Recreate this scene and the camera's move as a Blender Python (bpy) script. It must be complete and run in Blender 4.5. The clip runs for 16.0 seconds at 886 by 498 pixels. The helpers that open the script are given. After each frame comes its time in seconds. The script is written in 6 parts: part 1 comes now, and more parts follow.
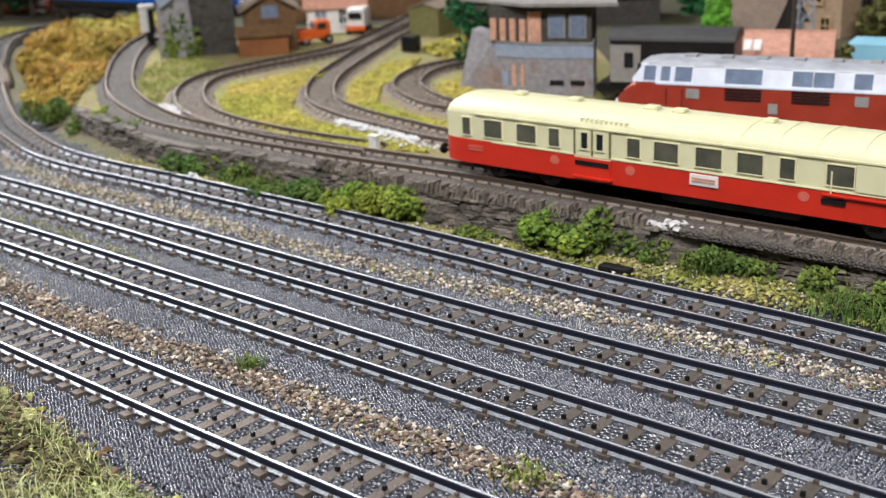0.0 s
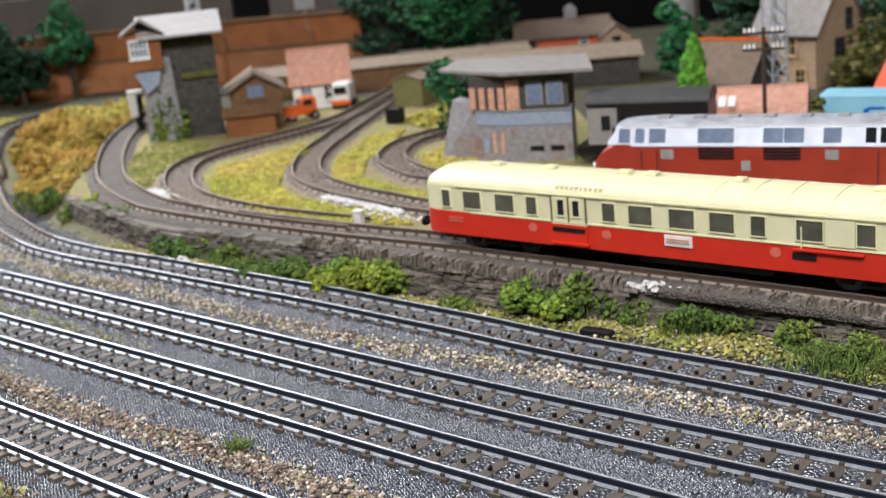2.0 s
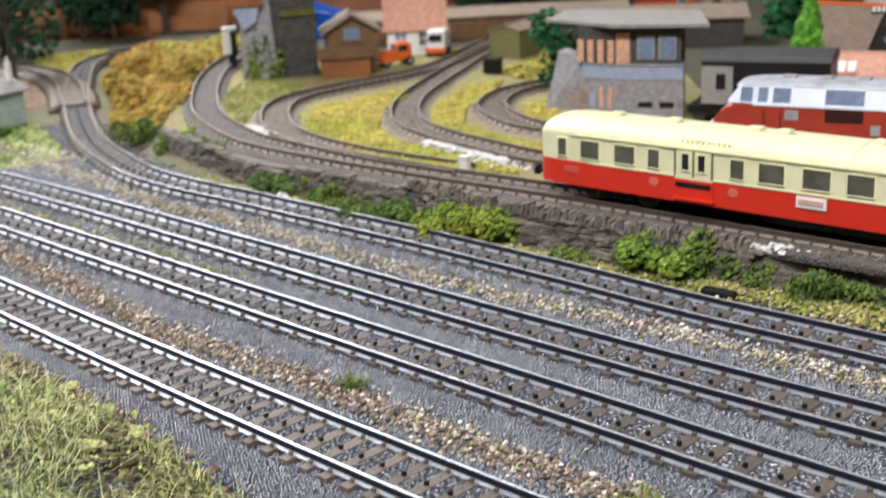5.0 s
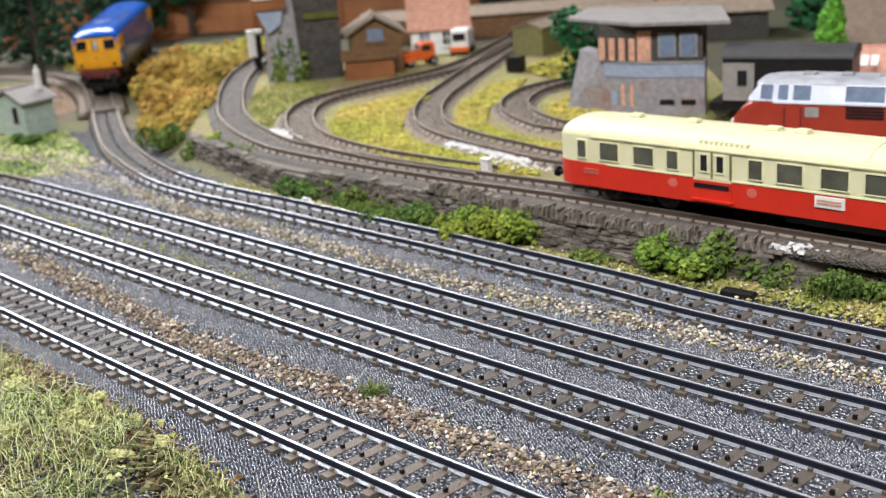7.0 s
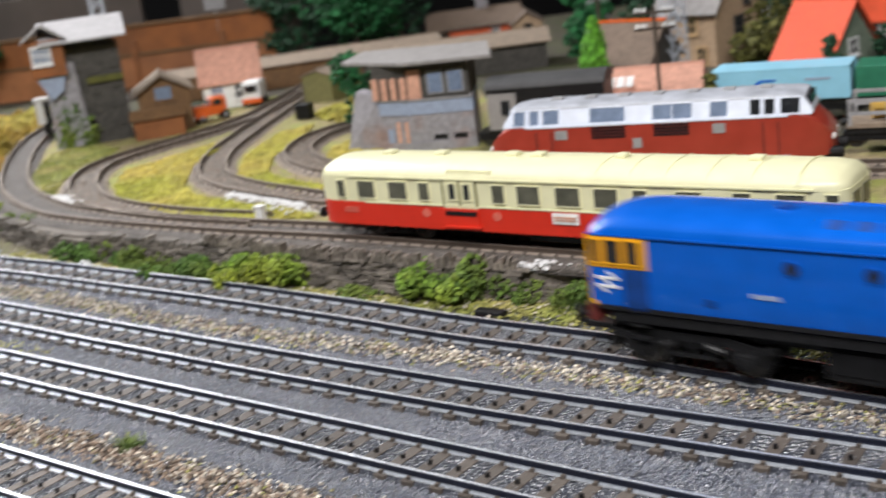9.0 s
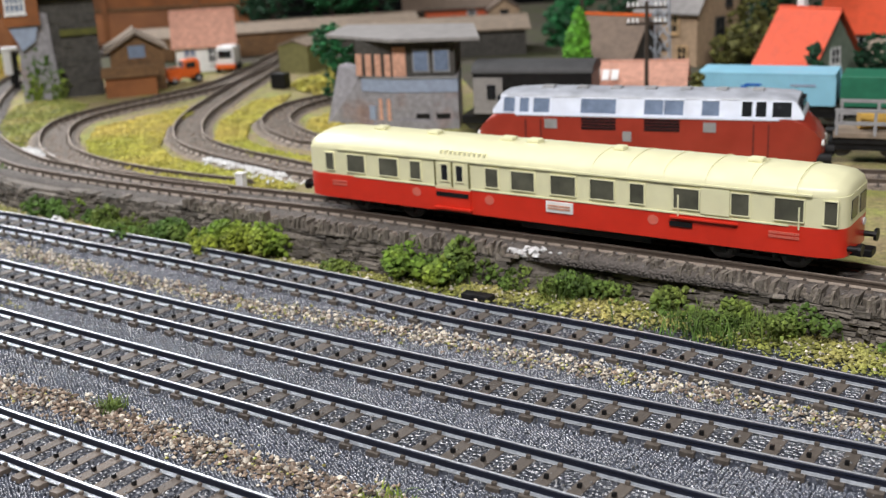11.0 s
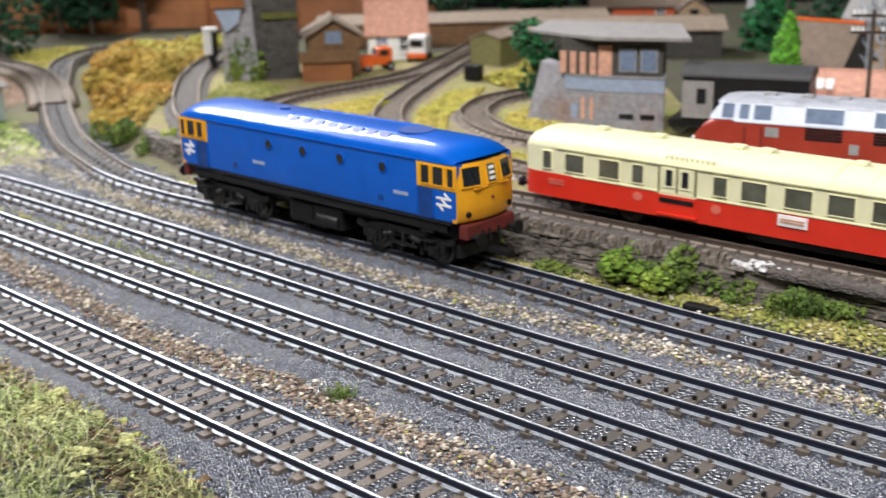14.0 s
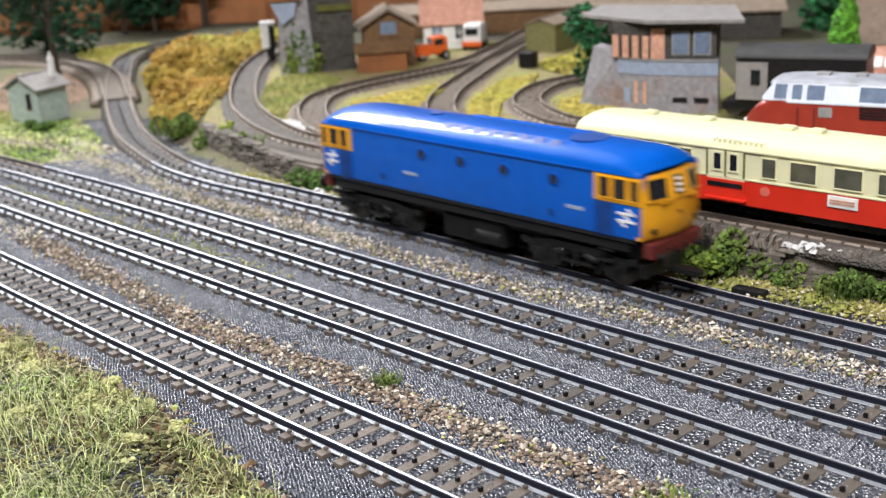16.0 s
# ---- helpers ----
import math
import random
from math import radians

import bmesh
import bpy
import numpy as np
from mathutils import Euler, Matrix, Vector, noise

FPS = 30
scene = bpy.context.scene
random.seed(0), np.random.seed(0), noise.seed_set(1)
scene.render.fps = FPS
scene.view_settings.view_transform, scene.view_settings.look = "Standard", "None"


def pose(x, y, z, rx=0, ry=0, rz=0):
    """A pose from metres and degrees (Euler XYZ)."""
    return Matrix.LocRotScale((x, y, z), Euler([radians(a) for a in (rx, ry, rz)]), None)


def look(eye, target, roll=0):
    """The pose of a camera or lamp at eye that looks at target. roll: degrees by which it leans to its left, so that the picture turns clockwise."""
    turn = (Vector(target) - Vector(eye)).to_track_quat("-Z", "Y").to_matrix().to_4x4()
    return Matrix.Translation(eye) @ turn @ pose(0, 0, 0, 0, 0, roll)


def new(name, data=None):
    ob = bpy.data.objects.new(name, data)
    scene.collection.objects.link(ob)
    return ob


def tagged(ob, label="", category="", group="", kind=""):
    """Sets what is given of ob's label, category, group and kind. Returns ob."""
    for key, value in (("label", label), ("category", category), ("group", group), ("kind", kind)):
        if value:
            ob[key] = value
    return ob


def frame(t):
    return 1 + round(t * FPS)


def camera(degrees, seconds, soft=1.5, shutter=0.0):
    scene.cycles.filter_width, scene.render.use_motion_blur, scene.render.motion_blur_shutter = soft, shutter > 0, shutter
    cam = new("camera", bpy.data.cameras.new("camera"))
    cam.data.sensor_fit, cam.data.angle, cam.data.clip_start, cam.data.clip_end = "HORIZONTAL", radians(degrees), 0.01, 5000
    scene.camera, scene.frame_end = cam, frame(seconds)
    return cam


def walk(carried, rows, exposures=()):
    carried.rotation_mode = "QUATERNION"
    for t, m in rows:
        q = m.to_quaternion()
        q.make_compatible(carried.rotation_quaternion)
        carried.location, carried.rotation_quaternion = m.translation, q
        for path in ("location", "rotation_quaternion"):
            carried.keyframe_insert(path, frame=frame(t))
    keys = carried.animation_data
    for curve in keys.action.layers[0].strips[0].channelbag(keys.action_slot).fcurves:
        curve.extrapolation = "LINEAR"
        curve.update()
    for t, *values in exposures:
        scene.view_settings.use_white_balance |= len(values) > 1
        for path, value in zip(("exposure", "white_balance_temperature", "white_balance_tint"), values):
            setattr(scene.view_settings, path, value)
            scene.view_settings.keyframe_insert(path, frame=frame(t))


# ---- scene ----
cam = camera(40.8, 16.0, soft=1.15, shutter=0.5)
cam.data.dof.use_dof, cam.data.dof.focus_distance, cam.data.dof.aperture_fstop = True, 0.35, 23.0
PATH = [
    (0, (0.0000, 0.0000, 0.1450), (0.0000, 0.9483, -0.1723), -2.50),
    (0.5, (0.0044, -0.0028, 0.1474), (0.0014, 0.9454, -0.1704), -4.11),
    (1, (0.0048, -0.0028, 0.1492), (0.0030, 0.9464, -0.1656), -4.43),
    (1.5, (0.0073, -0.0056, 0.1518), (0.0029, 0.9478, -0.1498), -4.89),
    (2, (0.0085, -0.0071, 0.1511), (0.0089, 0.9562, -0.1173), -5.44),
    (2.5, (0.0070, -0.0068, 0.1510), (0.0142, 0.9584, -0.1103), -5.18),
    (3, (0.0072, -0.0067, 0.1501), (0.0189, 0.9592, -0.1086), -4.97),
    (3.5, (0.0066, -0.0058, 0.1500), (0.0209, 0.9597, -0.1100), -4.74),
    (4, (0.0058, -0.0053, 0.1497), (0.0233, 0.9595, -0.1129), -4.29),
    (4.5, (-0.0054, -0.0026, 0.1507), (0.0084, 0.9610, -0.1162), -3.79),
    (4.7, (-0.0146, 0.0019, 0.1501), (-0.0241, 0.9631, -0.1258), -2.32),
    (5, (-0.0139, 0.0047, 0.1429), (-0.0641, 0.9586, -0.1529), -2.88),
    (5.2, (-0.0140, 0.0012, 0.1434), (-0.0718, 0.9496, -0.1686), -2.75),
    (7.3, (-0.0088, 0.0019, 0.1487), (-0.0866, 0.9532, -0.1497), -4.37),
    (7.5, (-0.0089, 0.0007, 0.1486), (-0.0849, 0.9524, -0.1487), -4.34),
    (8, (-0.0049, -0.0006, 0.1480), (-0.0821, 0.9519, -0.1465), -4.84),
    (8.5, (0.0065, -0.0044, 0.1479), (-0.0422, 0.9493, -0.1490), -5.49),
    (9, (0.0272, -0.0128, 0.1468), (0.0748, 0.9469, -0.1304), -7.56),
    (9.2, (0.0248, -0.0126, 0.1472), (0.1022, 0.9471, -0.1229), -7.22),
    (11.3, (0.0089, -0.0073, 0.1464), (0.0989, 0.9427, -0.1527), -2.62),
    (11.5, (0.0099, -0.0073, 0.1465), (0.0943, 0.9426, -0.1547), -2.72),
    (12, (0.0080, -0.0078, 0.1477), (0.0823, 0.9413, -0.1582), -2.83),
    (12.5, (0.0069, -0.0066, 0.1475), (0.0702, 0.9438, -0.1572), -2.90),
    (13, (0.0052, -0.0063, 0.1478), (0.0652, 0.9444, -0.1564), -2.79),
    (13.5, (-0.0019, -0.0045, 0.1483), (0.0487, 0.9467, -0.1561), -2.31),
    (13.8, (-0.0129, -0.0011, 0.1506), (-0.0045, 0.9513, -0.1540), -2.01),
    (14, (-0.0203, 0.0017, 0.1485), (-0.0441, 0.9562, -0.1487), -1.33),
    (14.5, (-0.0182, 0.0013, 0.1489), (-0.0803, 0.9529, -0.1522), -2.15),
    (15, (-0.0174, 0.0009, 0.1489), (-0.0868, 0.9511, -0.1549), -2.52),
    (15.5, (-0.0177, 0.0013, 0.1489), (-0.0884, 0.9510, -0.1561), -2.55),
    (16, (-0.0120, -0.0005, 0.1482), (-0.0936, 0.9488, -0.1556), -3.25),
]
walk(cam, [(t, look(eye, target, roll)) for t, eye, target, roll in PATH], exposures=[(0, -0.25), (5, -0.10), (7.5, -0.09), (8.3, -0.10), (9.2, -0.20), (11.3, -0.29), (12.6, -0.24), (13.6, -0.04), (16, 0.0)])

# ---- light: two fluorescent fittings under the ceiling of a dim club room ----
world = bpy.data.worlds.new("room_air")
scene.world = world
world.use_nodes = True
world.node_tree.nodes["Background"].inputs[0].default_value = (0.75, 0.85, 1.0, 1)
world.node_tree.nodes["Background"].inputs[1].default_value = 0.006


def area_lamp(name, eye, target, sx, sy, watts, color):
    data = bpy.data.lights.new(name, "AREA")
    data.shape, data.size, data.size_y, data.energy, data.color = "RECTANGLE", sx, sy, watts, color
    ob = new(name, data)
    ob.matrix_world = look(eye, target)
    return ob


area_lamp("fluorescent_lamp", (-0.12, -0.26, 0.98), (-0.02, 0.40, 0), 1.0, 0.10, 24.0, (1.0, 0.975, 0.97))
area_lamp("fluorescent_lamp", (-0.92, 1.48, 1.00), (-0.10, 0.48, 0), 1.5, 0.28, 46, (0.98, 0.98, 1.0))


# ---- materials ----
def mat(name, base, rough=0.6, metal=0.0, scale=300.0, vary=0.25, bump=0.0, bump_scale=None, other=None, coat=0.0, mix=(0.4, 0.65), island=0.0, per_object=0.0, spec=0.5, cells=False):
    """A surface with grain and stains at two scales; other is a second colour that shows in patches."""
    m = bpy.data.materials.new(name)
    m.use_nodes = True
    nt = m.node_tree
    n, l = nt.nodes, nt.links
    b = n["Principled BSDF"]
    b.inputs["Roughness"].default_value, b.inputs["Metallic"].default_value = rough, metal
    b.inputs["Coat Weight"].default_value, b.inputs["Coat Roughness"].default_value = coat, 0.08
    b.inputs["Specular IOR Level"].default_value = spec
    tc = n.new("ShaderNodeTexCoord")
    fine, broad = n.new("ShaderNodeTexNoise"), n.new("ShaderNodeTexNoise")
    fine.inputs["Scale"].default_value, broad.inputs["Scale"].default_value = scale, scale / 9
    fine.inputs["Detail"].default_value = broad.inputs["Detail"].default_value = 4
    l.new(tc.outputs["Object"], fine.inputs["Vector"])
    l.new(tc.outputs["Object"], broad.inputs["Vector"])
    rgb = n.new("ShaderNodeMix")
    rgb.data_type = "RGBA"
    rgb.inputs["A"].default_value = (*base, 1)
    rgb.inputs["B"].default_value = (*(other or [c * 0.6 for c in base]), 1)
    ramp = n.new("ShaderNodeMapRange")
    ramp.inputs["From Min"].default_value, ramp.inputs["From Max"].default_value = mix
    l.new(broad.outputs["Fac"], ramp.inputs["Value"])
    if other:
        l.new(ramp.outputs["Result"], rgb.inputs["Factor"])
    else:
        amount = n.new("ShaderNodeMath")
        amount.operation = "MULTIPLY"
        amount.inputs[1].default_value = vary
        l.new(ramp.outputs["Result"], amount.inputs[0])
        l.new(amount.outputs[0], rgb.inputs["Factor"])
    hsv = n.new("ShaderNodeHueSaturation")
    l.new(rgb.outputs["Result"], hsv.inputs["Color"])
    val = n.new("ShaderNodeMapRange")
    val.inputs["From Min"].default_value, val.inputs["From Max"].default_value = 0.25, 0.75
    val.inputs["To Min"].default_value, val.inputs["To Max"].default_value = 1 - vary, 1 + vary
    l.new(fine.outputs["Fac"], val.inputs["Value"])
    out = val.outputs["Result"]
    for node, name_, amt in (("ShaderNodeNewGeometry", "Random Per Island", island), ("ShaderNodeObjectInfo", "Random", per_object)):
        if amt:
            g, mr, mul = n.new(node), n.new("ShaderNodeMapRange"), n.new("ShaderNodeMath")
            mr.inputs["To Min"].default_value, mr.inputs["To Max"].default_value = 1 - amt, 1 + amt
            mul.operation = "MULTIPLY"
            l.new(g.outputs[name_], mr.inputs["Value"])
            l.new(mr.outputs["Result"], mul.inputs[0])
            l.new(out, mul.inputs[1])
            out = mul.outputs[0]
    l.new(out, hsv.inputs["Value"])
    l.new(hsv.outputs["Color"], b.inputs["Base Color"])
    rr = n.new("ShaderNodeMapRange")
    rr.inputs["To Min"].default_value, rr.inputs["To Max"].default_value = max(0.02, rough - 0.12), min(1, rough + 0.12)
    l.new(fine.outputs["Fac"], rr.inputs["Value"])
    l.new(rr.outputs["Result"], b.inputs["Roughness"])
    if bump:
        bp = n.new("ShaderNodeBump")
        bp.inputs["Strength"].default_value, bp.inputs["Distance"].default_value = 1.0, bump
        if cells:
            tex = n.new("ShaderNodeTexVoronoi")
            tex.inputs["Scale"].default_value = bump_scale or scale
            tex.inputs["Randomness"].default_value = 0.8
            inv = n.new("ShaderNodeMath")
            inv.operation = "SUBTRACT"
            inv.inputs[0].default_value = 1
            l.new(tc.outputs["Object"], tex.inputs["Vector"])
            l.new(tex.outputs["Distance"], inv.inputs[1])
            l.new(inv.outputs[0], bp.inputs["Height"])
        else:
            tex = n.new("ShaderNodeTexNoise")
            tex.inputs["Scale"].default_value = bump_scale or scale
            tex.inputs["Detail"].default_value = 5
            l.new(tc.outputs["Object"], tex.inputs["Vector"])
            l.new(tex.outputs["Fac"], bp.inputs["Height"])
        l.new(bp.outputs["Normal"], b.inputs["Normal"])
    return m


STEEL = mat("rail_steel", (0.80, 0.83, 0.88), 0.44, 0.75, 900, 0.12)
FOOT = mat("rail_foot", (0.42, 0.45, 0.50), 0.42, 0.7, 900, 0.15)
OLDWEB = mat("rusty_rail_web", (0.10, 0.075, 0.058), 0.7, 0.0, 900, 0.3)
# Blued web and head sides, deepened to hold the shade of light from behind.
DARKRAIL = mat("blued_shaded_web", (0.012, 0.016, 0.034), 0.5, 0.0, 900, 0.3)
DARKEARTH = mat("dark_earth", (0.06, 0.05, 0.035), 0.95, 0, 300, 0.4, other=(0.05, 0.055, 0.02))
SLEEPER = mat("sleeper_plastic", (0.085, 0.07, 0.058), 0.6, 0, 900, 0.3, 0.0002, 1500, per_object=0.2)
SLEEPER_B = mat("sleeper_brown", (0.120, 0.096, 0.078), 0.62, 0, 900, 0.3, 0.0002, 1500, per_object=0.2)
STUD = mat("contact_stud", (0.02, 0.02, 0.022), 0.35, 0.6, 900, 0.2)
BALLAST = mat("dark_ballast", (0.052, 0.058, 0.076), 0.30, 0, 700, 0.5, 0.0020, 600, cells=True, spec=1.0)
BALLAST_FAR = mat("grey_ballast", (0.25, 0.20, 0.155), 0.8, 0, 900, 0.5, 0.0006, 900, cells=True)
BALLAST_OLD = mat("sooty_ballast", (0.105, 0.09, 0.08), 0.75, 0, 900, 0.5, 0.0006, 900, cells=True)
EARTH = mat("earth", (0.15, 0.125, 0.085), 0.9, 0, 500, 0.5, 0.001, 800, other=(0.13, 0.14, 0.05))
YARD = mat("yard_earth", (0.26, 0.205, 0.105), 0.9, 0, 500, 0.45, 0.0008, 800, other=(0.26, 0.27, 0.07))
STONE = mat("slate_stone", (0.205, 0.177, 0.148), 0.75, 0, 700, 0.4, 0.0005, 1200, per_object=0.4)
STONE_J = mat("slate_rubble", (0.158, 0.138, 0.117), 0.8, 0, 700, 0.4, 0.0005, 1200, island=0.5)
PLASTER = mat("white_plaster", (0.72, 0.72, 0.72), 0.7, 0, 500, 0.2, 0.0008, 500)
GRASS_L = mat("straw_grass", (0.22, 0.24, 0.05), 0.7, 0, 300, 0.3, island=0.5, other=(0.34, 0.30, 0.10))
GRASS_Y = mat("yellow_turf", (0.34, 0.34, 0.055), 0.9, 0, 120, 0.35, island=0.35, other=(0.46, 0.37, 0.09))
BUSH = mat("green_foam", (0.125, 0.215, 0.025), 0.85, 0, 250, 0.3, island=0.5, other=(0.25, 0.28, 0.03))
OCHRE = mat("ochre_foam", (0.40, 0.24, 0.05), 0.9, 0, 90, 0.3, island=0.35, other=(0.30, 0.26, 0.04))
GRAVEL = mat("brown_gravel", (0.21, 0.155, 0.115), 0.8, 0, 900, 0.3, island=0.85)
GRAVEL_G = mat("grey_grains", (0.17, 0.165, 0.165), 0.6, 0, 900, 0.3, island=0.55)
BUSH_G = mat("grass_green_foam", (0.065, 0.13, 0.02), 0.85, 0, 250, 0.3, island=0.5, other=(0.14, 0.18, 0.03))
GRASS_F = mat("fresh_grass", (0.25, 0.36, 0.085), 0.7, 0, 200, 0.3, island=0.6, other=(0.48, 0.47, 0.22))
DARKTURF = mat("dark_turf", (0.085, 0.105, 0.035), 0.9, 0, 250, 0.35, island=0.6, other=(0.12, 0.085, 0.04))
STRAW = mat("dry_straw", (0.62, 0.60, 0.36), 0.7, 0, 200, 0.25, island=0.4, other=(0.34, 0.40, 0.14))
MOSS = mat("pale_moss", (0.48, 0.48, 0.22), 0.9, 0, 250, 0.25, island=0.35)
LITTER = mat("leaf_litter", (0.13, 0.075, 0.035), 0.9, 0, 400, 0.35, island=0.7)
RUSTRAIL = mat("dull_rail", (0.36, 0.30, 0.25), 0.55, 0.3, 900, 0.2)
PEBBLE = mat("blue_grey_pebble", (0.066, 0.074, 0.098), 0.24, 0, 900, 0.25, island=0.35, spec=1.0)
GLASS_R = mat("carriage_glass", (0.095, 0.095, 0.070), 0.12, 0, 120, 0.4, spec=0.7)
GRAVEL_P = mat("pale_gravel", (0.48, 0.43, 0.36), 0.8, 0, 900, 0.3, island=0.7)
BLUE = mat("blue_paint", (0.0005, 0.095, 0.50), 0.34, 0, 120, 0.10, coat=0.6, spec=0.15)
YELLOW = mat("yellow_paint", (0.75, 0.36, 0.012), 0.4, 0, 150, 0.12, coat=0.2, other=(0.62, 0.24, 0.01), mix=(0.5, 0.9))
BLACK = mat("sooty_black", (0.008, 0.008, 0.009), 0.5, 0, 300, 0.4, spec=0.3)
BLACK_M = mat("black_frame", (0.010, 0.010, 0.011), 0.42, 0, 300, 0.4, 0.0002, 700, spec=0.4)
WHEEL = mat("blackened_wheel", (0.10, 0.10, 0.10), 0.35, 0.8, 400, 0.3)
GLASS = mat("dark_glass", (0.015, 0.017, 0.02), 0.12, 0, 300, 0.2, spec=0.7)
# Window glass whose pale blue base colour holds the reflected light.
GLASS_B = mat("blue_reflection_glass", (0.17, 0.22, 0.32), 0.15, 0, 300, 0.2, spec=0.7)
CREAM = mat("cream_plastic", (0.74, 0.72, 0.47), 0.38, 0, 150, 0.05, coat=0.15)
RED = mat("red_plastic", (0.60, 0.028, 0.012), 0.38, 0, 150, 0.08, coat=0.15)
OXBLOOD = mat("oxblood_paint", (0.34, 0.040, 0.024), 0.38, 0, 150, 0.12, coat=0.2)
SILVER = mat("silver_grey_paint", (0.70, 0.75, 0.86), 0.32, 0.1, 150, 0.1)
GREY = mat("grey_paint", (0.30, 0.30, 0.31), 0.6, 0, 250, 0.2)
GREY_D = mat("charcoal_roof", (0.05, 0.05, 0.052), 0.6, 0, 250, 0.25)
WHITE = mat("white_paint", (0.78, 0.78, 0.77), 0.5, 0, 250, 0.12)
ORANGE = mat("orange_paint", (0.72, 0.13, 0.02), 0.4, 0, 200, 0.15)
SKYBLUE = mat("sky_blue_paint", (0.28, 0.58, 0.74), 0.45, 0, 100, 0.08)
GREEN_P = mat("green_paint", (0.02, 0.16, 0.09), 0.5, 0, 200, 0.2)
WOOD = mat("brown_wood", (0.16, 0.085, 0.035), 0.75, 0, 250, 0.35)
WOOD_O = mat("orange_wood", (0.272, 0.092, 0.024), 0.7, 0, 60, 0.3, other=(0.2, 0.08, 0.03))
# Glare on the lower half of the back board, put into a paler orange.
SALMON = mat("glare_orange_board", (0.42, 0.17, 0.065), 0.7, 0, 60, 0.25, other=(0.30, 0.12, 0.05))
DARKSTONE = mat("dark_masonry", (0.06375, 0.0595, 0.0527), 0.85, 0, 350, 0.45, 0.0008, 500)
GREYSTONE = mat("grey_masonry", (0.275, 0.265, 0.285), 0.8, 0, 350, 0.3, 0.0005, 500, other=(0.28, 0.18, 0.15), mix=(0.52, 0.7))
PALEBLUE = mat("pale_blue_render", (0.29, 0.345, 0.46), 0.7, 0, 300, 0.15)
PINK = mat("pink_brick", (0.62, 0.34, 0.24), 0.8, 0, 400, 0.25)
PINKROOF = mat("pink_tile", (0.56, 0.29, 0.21), 0.8, 0, 300, 0.25, 0.0006, 500)
TAN = mat("tan_wall", (0.44, 0.31, 0.2), 0.85, 0, 300, 0.2)
ROOFGREY = mat("grey_roof", (0.27, 0.255, 0.2475), 0.8, 0, 200, 0.2, 0.0005, 400)
ROOFWHITE = mat("pale_roof", (0.44, 0.43, 0.44), 0.8, 0, 200, 0.12, 0.0004, 400)
ROOFBROWN = mat("brown_roof", (0.16, 0.115, 0.085), 0.85, 0, 250, 0.25, 0.0005, 400)
ROOFRED = mat("red_roof", (0.68, 0.085, 0.03), 0.6, 0, 200, 0.12, 0.0004, 500)
BOARD = mat("grey_board", (0.096, 0.081, 0.072), 0.9, 0, 20, 0.25)
DARK = mat("dark_wall", (0.005, 0.005, 0.0055), 0.95, 0, 8, 0.2, spec=0.1)
CEIL = mat("ceiling_paint", (0.4, 0.4, 0.39), 0.9, 0, 8, 0.1)
ROOFTAN = mat("tan_felt", (0.24, 0.186, 0.138), 0.85, 0, 200, 0.25, 0.0004, 400)
HUT = mat("pale_hut_wall", (0.42, 0.50, 0.46), 0.8, 0, 300, 0.2)
OLIVE = mat("olive_paint", (0.17, 0.16, 0.06), 0.7, 0, 300, 0.25)
ORANGEWALL = mat("orange_render", (0.62, 0.12, 0.045), 0.8, 0, 300, 0.2)
TANL = mat("light_tan", (0.62, 0.42, 0.22), 0.8, 0, 300, 0.15)
PALEGREEN = mat("pale_green_wall", (0.20, 0.25, 0.19), 0.8, 0, 300, 0.2)
CREAMWALL = mat("cream_wall", (0.62, 0.52, 0.42), 0.8, 0, 300, 0.15)
MASTGREY = mat("galvanised_grey", (0.42, 0.45, 0.50), 0.5, 0.3, 300, 0.2)
SHINGLE = mat("dusty_path", (0.50, 0.36, 0.28), 0.9, 0, 300, 0.25, 0.0005, 700)
TRUNK = mat("bark", (0.05, 0.035, 0.025), 0.9, 0, 400, 0.3)
LEAF_D = mat("dark_leaves", (0.0078, 0.04875, 0.0182), 0.8, 0, 200, 0.3, island=0.6)
LEAF_M = mat("mid_leaves", (0.014, 0.115, 0.034), 0.8, 0, 200, 0.3, island=0.6)
LEAF_B = mat("bright_leaves", (0.10, 0.30, 0.02), 0.8, 0, 200, 0.3, island=0.5)
LEAF_O = mat("olive_leaves", (0.112, 0.112, 0.024), 0.85, 0, 200, 0.3, island=0.5)


# ---- mesh helpers ----
def link(name, verts, faces, material, parent=None, label="", smooth=False):
    me = bpy.data.meshes.new(name)
    me.from_pydata([tuple(v) for v in verts], [], [tuple(f) for f in faces])
    me.materials.append(material)
    if smooth:
        me.polygons.foreach_set("use_smooth", [True] * len(me.polygons))
    me.validate()
    ob = new(name, me)
    if parent:
        ob.parent = parent
    if label:
        ob["label"] = label
    return ob


def part(name, bm, material, parent=None, label="", smooth=False):
    bmesh.ops.recalc_face_normals(bm, faces=bm.faces)
    me = bpy.data.meshes.new(name)
    bm.to_mesh(me)
    bm.free()
    me.materials.append(material)
    if smooth:
        me.polygons.foreach_set("use_smooth", [True] * len(me.polygons))
    ob = new(name, me)
    if parent:
        ob.parent = parent
    if label:
        ob["label"] = label
    return ob


def add_box(bm, c, s, bevel=0.0, m=None):
    r = bmesh.ops.create_cube(bm, size=1, matrix=(m or Matrix()) @ Matrix.Translation(c) @ Matrix.Diagonal((*s, 1)))
    if bevel:
        edges = {e for v in r["verts"] for e in v.link_edges}
        bmesh.ops.bevel(bm, geom=list(edges), offset=bevel, segments=2, affect="EDGES", profile=0.6)
    return bm


